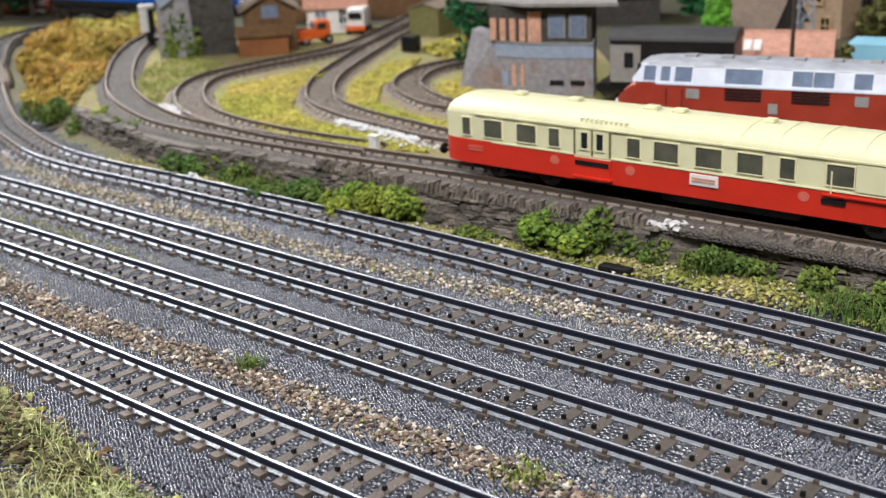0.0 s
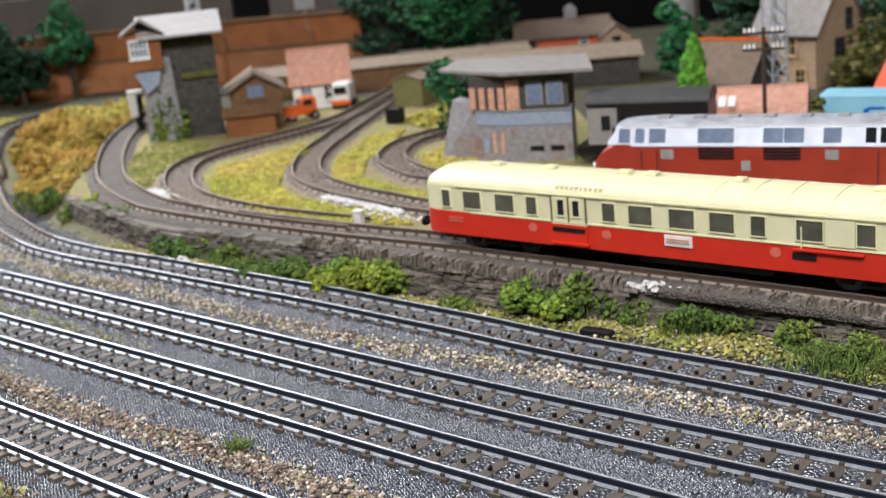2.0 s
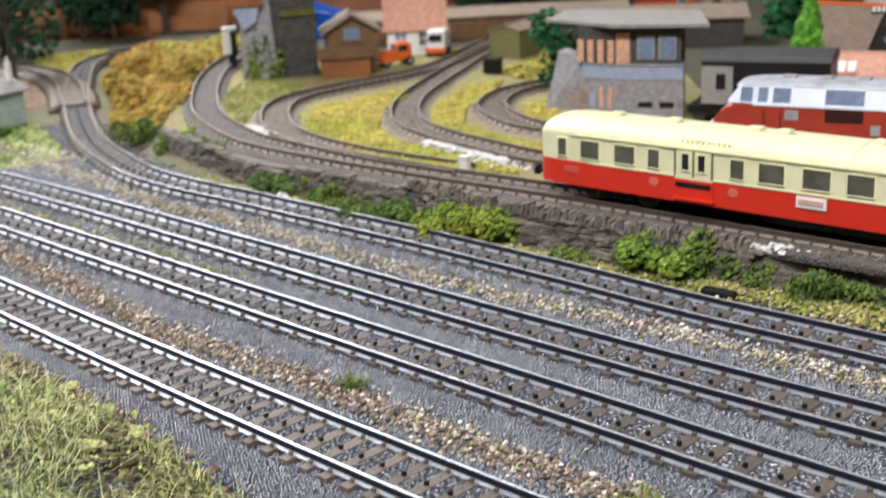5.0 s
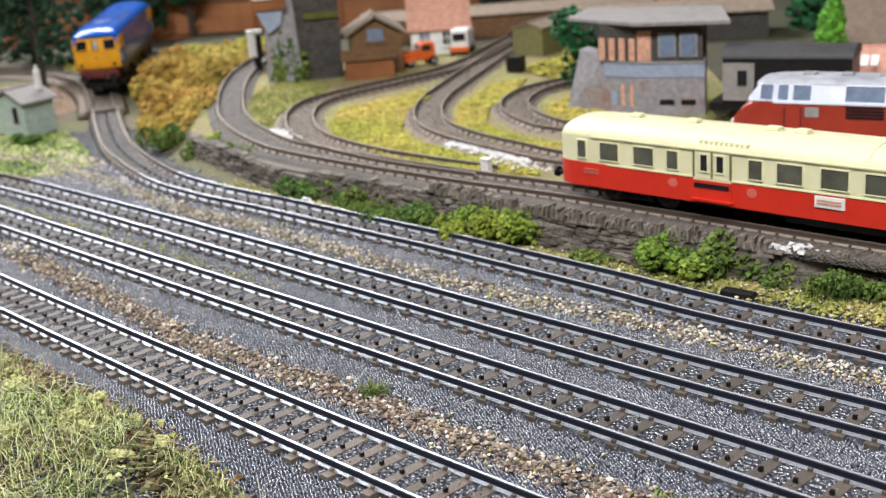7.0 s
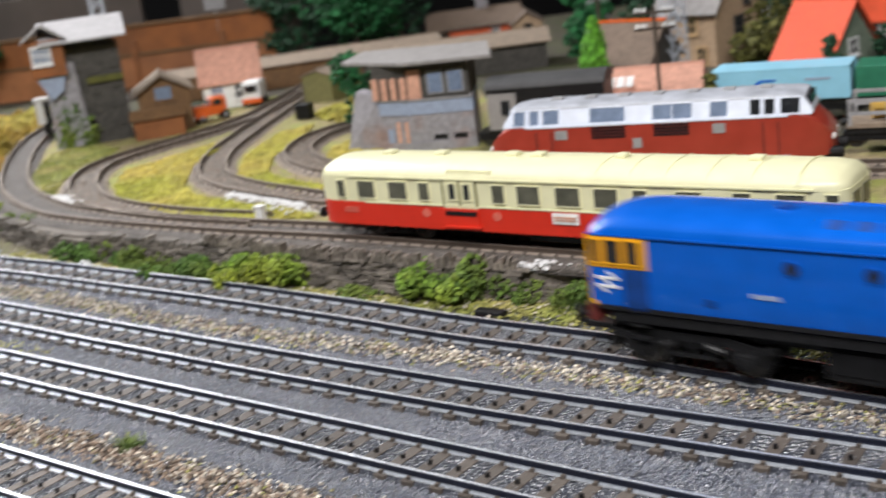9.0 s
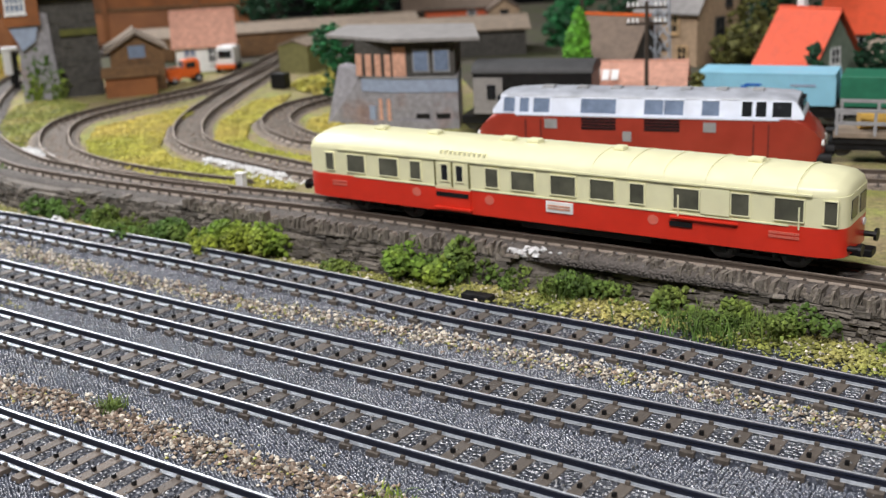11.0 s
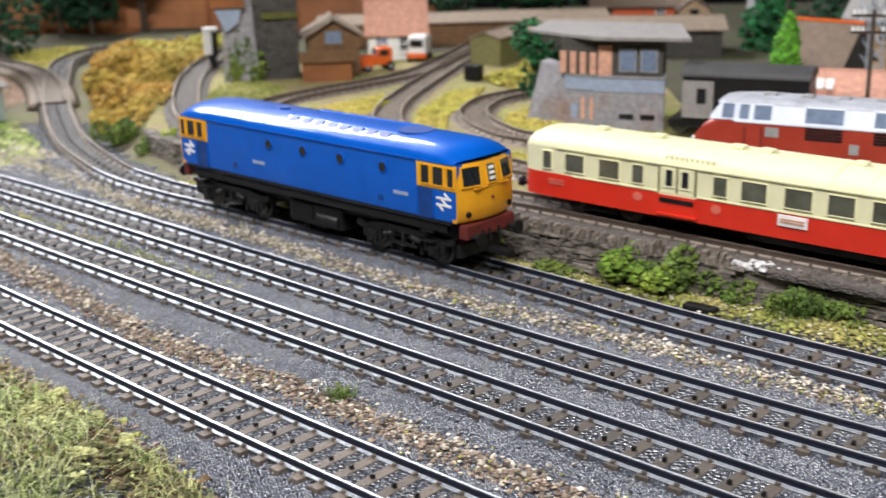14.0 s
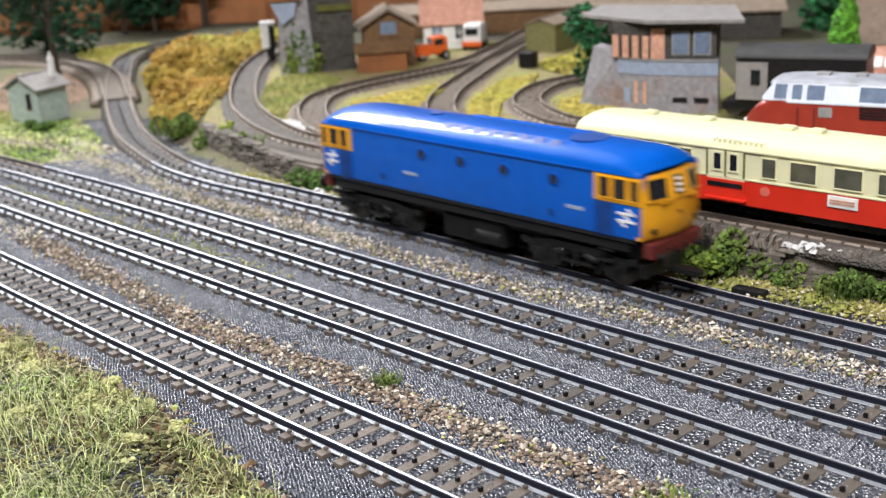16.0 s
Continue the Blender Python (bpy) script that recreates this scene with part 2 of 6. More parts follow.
def box(name, c, s, material, parent=None, label="", bevel=0.0, m=None):
    return part(name, add_box(bmesh.new(), c, s, bevel, m), material, parent, label)


def add_cyl(bm, a, b, ra, rb=None, seg=14):
    a, b = Vector(a), Vector(b)
    d = b - a
    m = Matrix.Translation((a + b) / 2) @ d.to_track_quat("Z", "Y").to_matrix().to_4x4()
    bmesh.ops.create_cone(bm, cap_ends=True, segments=seg, radius1=ra, radius2=ra if rb is None else rb, depth=d.length, matrix=m)
    return bm


def cyl(name, a, b, ra, material, parent=None, rb=None, seg=14, label=""):
    return part(name, add_cyl(bmesh.new(), a, b, ra, rb, seg), material, parent, label)


def prism(name, outline, z0, z1, material, parent=None, label="", axis="z", bevel=0.0):
    """An outline of 2D points, extruded: along z, or along x or y (then the points are (y, z) or (x, z))."""
    bm = bmesh.new()
    put = {"z": lambda p, h: (p[0], p[1], h), "x": lambda p, h: (h, p[0], p[1]), "y": lambda p, h: (p[0], h, p[1])}[axis]
    lo, hi = [bm.verts.new(put(p, z0)) for p in outline], [bm.verts.new(put(p, z1)) for p in outline]
    bm.faces.new(lo), bm.faces.new(hi)
    for i in range(len(outline)):
        j = (i + 1) % len(outline)
        bm.faces.new((lo[i], lo[j], hi[j], hi[i]))
    bmesh.ops.recalc_face_normals(bm, faces=bm.faces)
    if bevel:
        bmesh.ops.bevel(bm, geom=list(bm.edges), offset=bevel, segments=2, affect="EDGES", profile=0.6)
    return part(name, bm, material, parent, label)


def loft(name, sections, material, parent=None, label="", smooth=True, closed=True):
    """sections: (x, [(y, z), ...]), each with the same number of points."""
    bm = bmesh.new()
    rings = [[bm.verts.new((x, y, z)) for y, z in pts] for x, pts in sections]
    n = len(rings[0])
    for a, b in zip(rings, rings[1:]):
        for i in range(n if closed else n - 1):
            j = (i + 1) % n
            bm.faces.new((a[i], a[j], b[j], b[i]))
    if closed:
        bm.faces.new(rings[0]), bm.faces.new(rings[-1])
    ob = part(name, bm, material, parent, label, False)
    if smooth:
        me = ob.data
        me.polygons.foreach_set("use_smooth", [len(p.vertices) == 4 for p in me.polygons])
        me.set_sharp_from_angle(angle=radians(35))
    return ob


def empty(name, label="", category="", group="", kind="", m=None):
    ob = tagged(new(name), label, category, group, kind)
    ob.empty_display_size = 0.01
    if m is not None:
        ob.matrix_basis = m
    return ob


def shared(name, source, m, parent=None):
    ob = new(name, source.data)
    if parent:
        ob.parent = parent
    ob.matrix_basis = m
    return ob


OCTA = np.array([(1, 0, 0), (-1, 0, 0), (0, 1, 0), (0, -1, 0), (0, 0, 1), (0, 0, -1)], float)
OCTF = np.array([(0, 2, 4), (2, 1, 4), (1, 3, 4), (3, 0, 4), (2, 0, 5), (1, 2, 5), (3, 1, 5), (0, 3, 5)])


def specks(name, places, sizes, material, parent=None, label="", jitter=0.35, flat=1.0, rng=None):
    """Small irregular grains at the given places, in one mesh."""
    rng = rng or np.random.default_rng(len(places))
    n = len(places)
    v = OCTA[None] * (1 + jitter * rng.standard_normal((n, 6, 1)))
    ang = rng.uniform(0, 2 * np.pi, (n, 3))
    ca, sa = np.cos(ang[:, :1]), np.sin(ang[:, :1])
    x, y, z = v[..., 0].copy(), v[..., 1].copy(), v[..., 2].copy()
    v[..., 0], v[..., 1] = ca * x - sa * y, sa * x + ca * y
    cb, sb = np.cos(ang[:, 1:2]), np.sin(ang[:, 1:2])
    y = v[..., 1].copy()
    v[..., 1], v[..., 2] = cb * y - sb * z, sb * y + cb * z
    v[..., 2] *= flat
    v = v * np.asarray(sizes).reshape(n, 1, 1) + np.asarray(places).reshape(n, 1, 3)
    f = (OCTF[None] + 6 * np.arange(n).reshape(n, 1, 1)).reshape(-1, 3)
    return link(name, v.reshape(-1, 3).tolist(), f.tolist(), material, parent, label)


def blades(name, places, heights, material, lean=0.6, width=0.00035, rng=None, label=""):
    """Thin bent grass blades standing at the places."""
    rng = rng or np.random.default_rng(7 + len(places))
    p, h = np.asarray(places, float), np.asarray(heights, float)[:, None]
    n = len(p)
    a = rng.uniform(0, 2 * np.pi, n)
    d = np.stack([np.cos(a), np.sin(a), 0 * a], 1)
    side = np.stack([-np.sin(a), np.cos(a), 0 * a], 1) * width
    k = rng.uniform(0.1, lean, (n, 1))
    up = np.array([[0, 0, 1.0]])
    mid = p + h * 0.55 * up + d * h * k * 0.35
    tip = p + h * (1 - 0.35 * k) * up + d * h * k
    v = np.stack([p - side, p + side, mid + side * 0.7, mid - side * 0.7, tip], 1).reshape(-1, 3)
    i = 5 * np.arange(n)[:, None]
    quads, tris = (i + [[0, 1, 2, 3]]).tolist(), (i + [[3, 2, 4]]).tolist()
    return link(name, v.tolist(), quads + tris, material, None, label)


def spline(points, step=0.004):
    """A smooth line through the points, sampled evenly."""
    p = np.array([(*q, 0.0)[:3] for q in points], float)
    p = np.vstack([2 * p[0] - p[1], p, 2 * p[-1] - p[-2]])
    out = []
    for i in range(1, len(p) - 2):
        for u in np.linspace(0, 1, 24, endpoint=False):
            a, b, c, d = p[i - 1 : i + 3]
            out.append(0.5 * (2 * b + (c - a) * u + (2 * a - 5 * b + 4 * c - d) * u * u + (3 * b - a - 3 * c + d) * u**3))
    out = np.array(out + [p[-2]])
    s = np.r_[0, np.cumsum(np.linalg.norm(np.diff(out, axis=0), axis=1))]
    t = np.arange(0, s[-1], step)
    return np.stack([np.interp(t, s, out[:, k]) for k in range(3)], 1)


def normals(line):
    d = np.gradient(line, axis=0)
    d /= np.linalg.norm(d[:, :2], axis=1, keepdims=True)
    return d, np.stack([-d[:, 1], d[:, 0], 0 * d[:, 0]], 1)


def sweep(name, line, profile, material, parent=None, label="", smooth=False):
    """A profile of (across, up) points carried along a line."""
    _, n = normals(line)
    k = len(profile)
    v = [line + n * a + np.array([0, 0, b]) for a, b in profile]
    v = np.stack(v, 1).reshape(-1, 3)
    f = []
    for i in range(len(line) - 1):
        for j in range(k):
            q = (j + 1) % k
            f.append((i * k + j, i * k + q, (i + 1) * k + q, (i + 1) * k + j))
    f += [tuple(range(k))[::-1], tuple((len(line) - 1) * k + j for j in range(k))]
    return link(name, v.tolist(), f, material, parent, label, smooth)


# ---- the board: one sheet, low in front and raised behind the retaining wall ----
YZ = 0.009
EDGE = np.array([(-0.36, 1.30), (-0.345, 1.06), (-0.315, 0.95), (-0.285, 0.86), (-0.25, 0.775), (-0.213, 0.703), (-0.170, 0.643), (-0.128, 0.595), (-0.058, 0.541), (0.003, 0.481), (0.042, 0.450), (0.078, 0.430), (0.110, 0.413), (0.137, 0.389), (0.162, 0.365), (0.212, 0.315), (0.30, 0.227), (0.60, -0.07)])


def edge_distance(x, y):
    """Signed distance to the edge of the raised yard: positive on the yard."""
    best, sign = 1e9, 1.0
    for (ax, ay), (bx, by) in zip(EDGE, EDGE[1:]):
        dx, dy = bx - ax, by - ay
        u = min(1, max(0, ((x - ax) * dx + (y - ay) * dy) / (dx * dx + dy * dy)))
        ex, ey = x - ax - u * dx, y - ay - u * dy
        d = math.hypot(ex, ey)
        if d < best:
            best, sign = d, 1.0 if dx * ey - dy * ex > 0 else -1.0
    return best * sign


def ground_z(x, y):
    if y > 1.100 and x > -0.30:
        u = min(1, max(0, (x + 0.29) / 0.15)) * min(1, (y - 1.100) / 0.015)
        cut = min(1, max(0, (x + 0.22) / 0.15)) * min(1, max(0, (0.040 - abs(y - 1.150)) / 0.012))
        return YZ * (1 - u) - (0.0185 + 0.052 * cut) * u
    d = edge_distance(x, y)
    soft = 0.012 if x > -0.15 else 0.03
    u = min(1, max(0, (d - (0.003 if x > -0.15 else -0.015)) / soft))
    low = -0.0055 + max(0, min(1, (y - 0.8) / 0.2)) * 0.009
    return low + (YZ - low) * u * u * (3 - 2 * u) + 0.0006 * noise.noise((x * 60, y * 60, 0))


def make_ground():
    xs, ys = np.arange(-0.75, 0.95, 0.008), np.arange(-0.12, 1.62, 0.008)
    v = [(x, y, ground_z(x, y)) for y in ys for x in xs]
    w = len(xs)
    f = [(j * w + i, j * w + i + 1, (j + 1) * w + i + 1, (j + 1) * w + i) for j in range(len(ys) - 1) for i in range(w - 1)]
    rim = [i for i in range(w)] + [j * w + w - 1 for j in range(1, len(ys))] + [(len(ys) - 1) * w + i for i in range(w - 2, -1, -1)] + [j * w for j in range(len(ys) - 2, 0, -1)]
    k = len(v)
    v += [(v[i][0], v[i][1], -0.10) for i in rim]
    f += [(rim[i], k + i, k + (i + 1) % len(rim), rim[(i + 1) % len(rim)]) for i in range(len(rim))]
    ob = link("ground", v, f, EARTH, None, "", True)
    tagged(ob, "brown and green scenic ground of a model railway board", "ground", kind="structure")
    ob.data.materials.append(YARD)
    ob.data.materials.append(BALLAST)
    ob.data.materials.append(DARKEARTH)
    ob.data.polygons.foreach_set("material_index", [3 if p.center.y > 1.0 or (p.center.x > 0.11 and p.center.y > 0.64 - (p.center.x - 0.11) * 0.5) else 1 if edge_distance(p.center.x, p.center.y) > 0.003 else (2 if p.center.y < 0.80 and edge_distance(p.center.x, p.center.y) < -0.016 else 0) for p in ob.data.polygons])


make_ground()
for name, c, s, m, label in (
    ("baseboard", (0.096, 0.752, -0.495), (1.66, 1.70, 0.81), WOOD, "plain brown wooden table under the layout"),
    ("floor", (0.1, 0.9, -0.95), (6, 6, 0.1), DARK, "dark floor of the dim room"),
    ("ceiling", (0.1, 0.9, 2.35), (6, 6, 0.1), CEIL, "off-white ceiling over the layout"),
    # Unseen wall, kept pale so that the rail tops have something bright to reflect.
    ("wall_north", (0.1, 3.9, 0.7), (6, 0.1, 3.4), CEIL, "unseen back wall, pale to reflect in the rail tops"),
    ("wall_south", (0.1, -2.1, 0.7), (6, 0.1, 3.4), BOARD, "dull grey wall behind the viewer"),
    ("wall_west", (-2.9, 0.9, 0.7), (0.1, 6, 3.4), BOARD, "dull grey side wall"),
    ("wall_east", (3.1, 0.9, 0.7), (0.1, 6, 3.4), BOARD, "dull grey side wall"),
):
    tagged(box(name, c, s, m), label, "wall" if "wall" in name else "table" if name == "baseboard" else name, kind="structure")


# ---- tracks ----
RAIL = [(-0.00115, -0.0029), (0.00115, -0.0029), (0.00105, -0.0026), (0.00030, -0.0022), (0.00030, -0.0010), (0.00060, -0.0008), (0.00060, -0.0002), (0.00040, 0), (-0.00040, 0), (-0.00060, -0.0002), (-0.00060, -0.0008), (-0.00030, -0.0010), (-0.00030, -0.0022), (-0.00105, -0.0026)]


def sleeper_mesh(length, wide, stud, material):
    bm = bmesh.new()
    add_box(bm, (0, 0, -0.0037), (wide, length, 0.0018), 0.0003)
    for s in (-1, 1):
        for q in (-1, 1):
            add_box(bm, (0, s * GAUGE_HALF + q * 0.0012, -0.0024), (wide * 0.32, 0.0010, 0.0013), 0.0002)
    ob = part("sleeper", bm, material)
    if stud:
        st = add_box(bmesh.new(), (0, 0, -0.0022), (0.0012, 0.0011, 0.0014), 0.0002)
        part("contact_stud", st, STUD, ob)
    return ob


def track(name, points, gauge, pitch, length, wide, label, stud=True, bed=0.0130, bed_mat=None, z=0.0, material=None, steel=None):
    global GAUGE_HALF
    GAUGE_HALF = gauge / 2
    line = spline([(p[0], p[1], (p[2] if len(p) > 2 else 0) + z) for p in points])
    root = empty(name, label, "railway track", "tracks of the model railway")
    for s in (1, -1):
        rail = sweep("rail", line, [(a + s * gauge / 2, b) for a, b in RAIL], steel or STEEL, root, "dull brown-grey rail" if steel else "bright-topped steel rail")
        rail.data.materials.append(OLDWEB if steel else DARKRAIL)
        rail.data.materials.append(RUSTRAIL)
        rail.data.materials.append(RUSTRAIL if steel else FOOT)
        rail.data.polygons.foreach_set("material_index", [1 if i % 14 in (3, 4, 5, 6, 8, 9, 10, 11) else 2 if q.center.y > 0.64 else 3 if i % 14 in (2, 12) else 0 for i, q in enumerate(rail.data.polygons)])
    first = sleeper_mesh(length, wide, stud, material or SLEEPER)
    d, _ = normals(line)
    every = pitch / 0.004
    i, k = 0.0, 0
    while i < len(line) - 1:
        j = int(i)
        p = line[j] + (line[min(j + 1, len(line) - 1)] - line[j]) * (i - j)
        m = pose(*p, 0, 0, math.degrees(math.atan2(d[j, 1], d[j, 0])) + random.uniform(-1, 1))
        if k == 0:
            first.parent, first.matrix_basis = root, m
        else:
            c = shared("sleeper", first, m, root)
            for sub in first.children:
                shared("contact_stud", sub, Matrix(), c)
        i, k = i + every, k + 1
    bm_line = line - [0, 0, 0.0031]
    b = sweep("ballast_bed", bm_line, [(-bed, -0.004), (-bed * 0.75, 0), (-bed * 0.4, 0.0001), (bed * 0.4, 0.0001), (bed * 0.75, 0), (bed, -0.004)], bed_mat or BALLAST, root, "dark pebbled ballast", True)
    return line


LINE_A = [(-0.494, 0.708), (-0.38, 0.5935), (-0.322, 0.537), (-0.2636, 0.4813), (-0.2045, 0.426), (-0.1448, 0.3714), (-0.0846, 0.3173), (-0.0237, 0.2639), (0.0377, 0.211), (0.0998, 0.1587), (0.1624, 0.107)]
LINE_B = [(-0.4668, 0.7353), (-0.3462, 0.6273), (-0.2858, 0.5733), (-0.2254, 0.5194), (-0.1649, 0.4656), (-0.1044, 0.4118), (-0.0438, 0.3581), (0.0168, 0.3044), (0.0775, 0.2507), (0.1382, 0.1971), (0.2597, 0.09)]
LINE_C = [(-0.4519, 0.7592), (-0.385, 0.7048), (-0.3207, 0.6530), (-0.2583, 0.6008), (-0.1973, 0.5475), (-0.1371, 0.4934), (-0.0771, 0.4391), (-0.0166, 0.3852), (0.0448, 0.3324), (0.1079, 0.2810), (0.1715, 0.2302), (0.30, 0.126)]
LINE_D = [(0.50, 1.160, -0.064), (0.25, 1.150, -0.064), (0.02, 1.137, -0.062), (-0.10, 1.132, -0.042), (-0.20, 1.124, -0.004), (-0.27, 1.114, 0.009), (-0.325, 1.098, 0.01), (-0.355, 1.060, 0.01), (-0.360, 1.0, 0.0095), (-0.345, 0.935, 0.007), (-0.325, 0.868, 0.004), (-0.30, 0.80, 0.0015), (-0.27, 0.729), (-0.242, 0.678), (-0.211, 0.6315), (-0.177, 0.5965), (-0.142, 0.5675), (-0.1093, 0.539), (-0.079, 0.5125), (-0.0516, 0.489), (-0.0252, 0.4651), (0.0, 0.4418), (0.0193, 0.4238), (0.0389, 0.4045), (0.058, 0.387), (0.078, 0.3700), (0.107, 0.345), (0.130, 0.323), (0.165, 0.290), (0.21, 0.25), (0.27, 0.195), (0.36, 0.11), (0.48, 0.0)]
LINE_E = [(-0.19, 1.12), (-0.213, 1.02), (-0.223, 0.931), (-0.22, 0.86), (-0.208, 0.785), (-0.192, 0.72), (-0.173, 0.672), (-0.148, 0.628), (-0.125, 0.602), (-0.092, 0.572), (-0.062, 0.547), (-0.035, 0.525), (0.014, 0.488), (0.08, 0.433), (0.14, 0.383), (0.20, 0.331), (0.35, 0.20)]
LINE_H = [(-0.03, 0.537), (-0.069, 0.568), (-0.095, 0.593), (-0.116, 0.618), (-0.133, 0.648), (-0.145, 0.692), (-0.147, 0.73), (-0.138, 0.758), (-0.118, 0.783), (-0.083, 0.820), (-0.061, 0.852), (-0.043, 0.899), (-0.02, 0.98), (0.0, 1.06)]
LINE_I = [(0.06, 0.505), (0.004, 0.556), (-0.02, 0.585), (-0.041, 0.612), (-0.060, 0.647), (-0.068, 0.686), (-0.067, 0.731), (-0.058, 0.781), (-0.045, 0.838), (-0.03, 0.904), (-0.005, 0.99)]
LINE_J = [(0.06, 0.590), (0.009, 0.627), (-0.007, 0.652), (-0.016, 0.681), (-0.017, 0.707), (-0.009, 0.737), (0.006, 0.757), (0.03, 0.772), (0.10, 0.79)]
LINE_V = [(0.03, 0.599), (0.0955, 0.565), (0.1635, 0.530), (0.2315, 0.4947), (0.30, 0.459), (0.45, 0.38)]
LINE_K = [(-0.318, 0.842, -0.0080), (-0.334, 0.885, -0.0062), (-0.353, 0.925, -0.0045), (-0.379, 0.965, -0.0035), (-0.412, 1.000, -0.0035), (-0.46, 1.03, -0.0035), (-0.56, 1.06, -0.0035)]
track("track", LINE_A, 0.0190, 0.0081, 0.0275, 0.0036, "sidings track with grey-brown sleepers and bright rails on dark ballast", material=SLEEPER_B)
track("track", LINE_B, 0.0172, 0.0098, 0.0222, 0.0042, "straight model track with dark brown sleepers and centre studs")
track("track", LINE_C, 0.0172, 0.0098, 0.0235, 0.0042, "straight model track with dark brown sleepers and centre studs")
D_LINE = track("track", LINE_D, 0.0172, 0.0098, 0.0232, 0.0042, "running line that curves away round the board's end")
for pts, lab in ((LINE_E, "track on the raised yard along the stone wall"), (LINE_H, "sharply curved yard track"), (LINE_I, "curved siding on the raised yard"), (LINE_J, "inner curved siding on the yard"), (LINE_V, "straight yard track beside the signal box"), (LINE_K, "branch that leaves the running line at the far points")):
    track("track", [(1.034 * x + 0.0005, 1.034 * y - 0.0002) for x, y in pts] if pts not in (LINE_V, LINE_K) else pts, 0.0168, 0.0072, 0.0245, 0.0032, lab, False, 0.0185, BALLAST_OLD if pts is LINE_E else BALLAST_FAR, 0.0128, None, RUSTRAIL)


# ---- rolling stock ----
def wheelset(bogie, x, r, y=0.0085, material=None):
    w = add_cyl(bmesh.new(), (x, -y - 0.0012, r), (x, -y + 0.0012, r), r, seg=20)
    add_cyl(w, (x, y - 0.0012, r), (x, y + 0.0012, r), r, seg=20)
    add_cyl(w, (x, -y, r), (x, y, r), 0.0012, seg=8)
    add_cyl(w, (x, -y - 0.002, r), (x, -y - 0.0012, r), r * 0.72, seg=20)
    add_cyl(w, (x, y + 0.0012, r), (x, y + 0.002, r), r * 0.72, seg=20)
    return part("wheelset", w, material or WHEEL, bogie)


def bogie_at(parent, x, base, r, frame_h=0.006, y=0.0125, axles=2):
    b = add_box(bmesh.new(), (x, y, r + 0.001), (base + 0.016, 0.0022, frame_h), 0.0005)
    add_box(b, (x, -y, r + 0.001), (base + 0.016, 0.0022, frame_h), 0.0005)
    add_box(b, (x, 0, r + 0.002), (0.012, 2 * y, 0.003))
    for s in (-1, 1):
        for k in (-0.5, 0.5):
            add_box(b, (x + k * base, s * (y + 0.0012), r), (0.005, 0.0016, 0.005), 0.0006)
        for k in (-0.26, 0.0, 0.26):
            add_cyl(b, (x + k * base, s * (y + 0.0013), r - 0.0015), (x + k * base, s * (y + 0.0013), r + 0.0022), 0.0012, seg=8)
        add_box(b, (x, s * (y + 0.0009), r - 0.0024), (base * 0.66, 0.0012, 0.0012))
    root = part("bogie", b, BLACK_M, parent)
    for k in (-0.5, 0.5):
        wheelset(root, x + k * base, r)
    return root


def side_window(parent, x, z, w, h, y, s, frame_mat, glass=None, f=0.0007, name="window"):
    b = bmesh.new()
    for dx, dz, sx, sz in ((0, h / 2 + f / 2, w + 2 * f, f), (0, -h / 2 - f / 2, w + 2 * f, f), (w / 2 + f / 2, 0, f, h), (-w / 2 - f / 2, 0, f, h)):
        add_box(b, (x + dx, s * (y + 0.0001), z + dz), (sx, 0.0009, sz))
    root = part(name, b, frame_mat, parent)
    box("pane", (x, s * (y - 0.0001), z), (w, 0.0006, h), glass or GLASS, root)
    return root


def bars(parent, x, y, z, w, h, s, material, rows=1, name="lettering"):
    b = bmesh.new()
    for k in range(rows):
        zz = z + (rows - 1) * h * 0.8 - k * h * 1.6
        u = -w / 2
        i = 0
        while u < w / 2:
            q = h * (0.55 + 0.25 * ((i * 7) % 3))
            add_box(b, (x + u + q / 2, s * y, zz), (q, 0.0003, h))
            u += q * 1.25
            i += 1
    return part(name, b, material, parent)


def roof_ring(w, z1, z2, n=7):
    return [(-w, z1 - 0.0004)] + [(-w * math.cos(math.pi * i / (2 * n)), z1 + (z2 - z1) * math.sin(math.pi * i / (2 * n)) ** 0.8) for i in range(2 * n + 1)] + [(w, z1 - 0.0004)]


def rect_ring(w, z0, z1):
    return [(-w, z0), (-w, z1), (w, z1), (w, z0)]


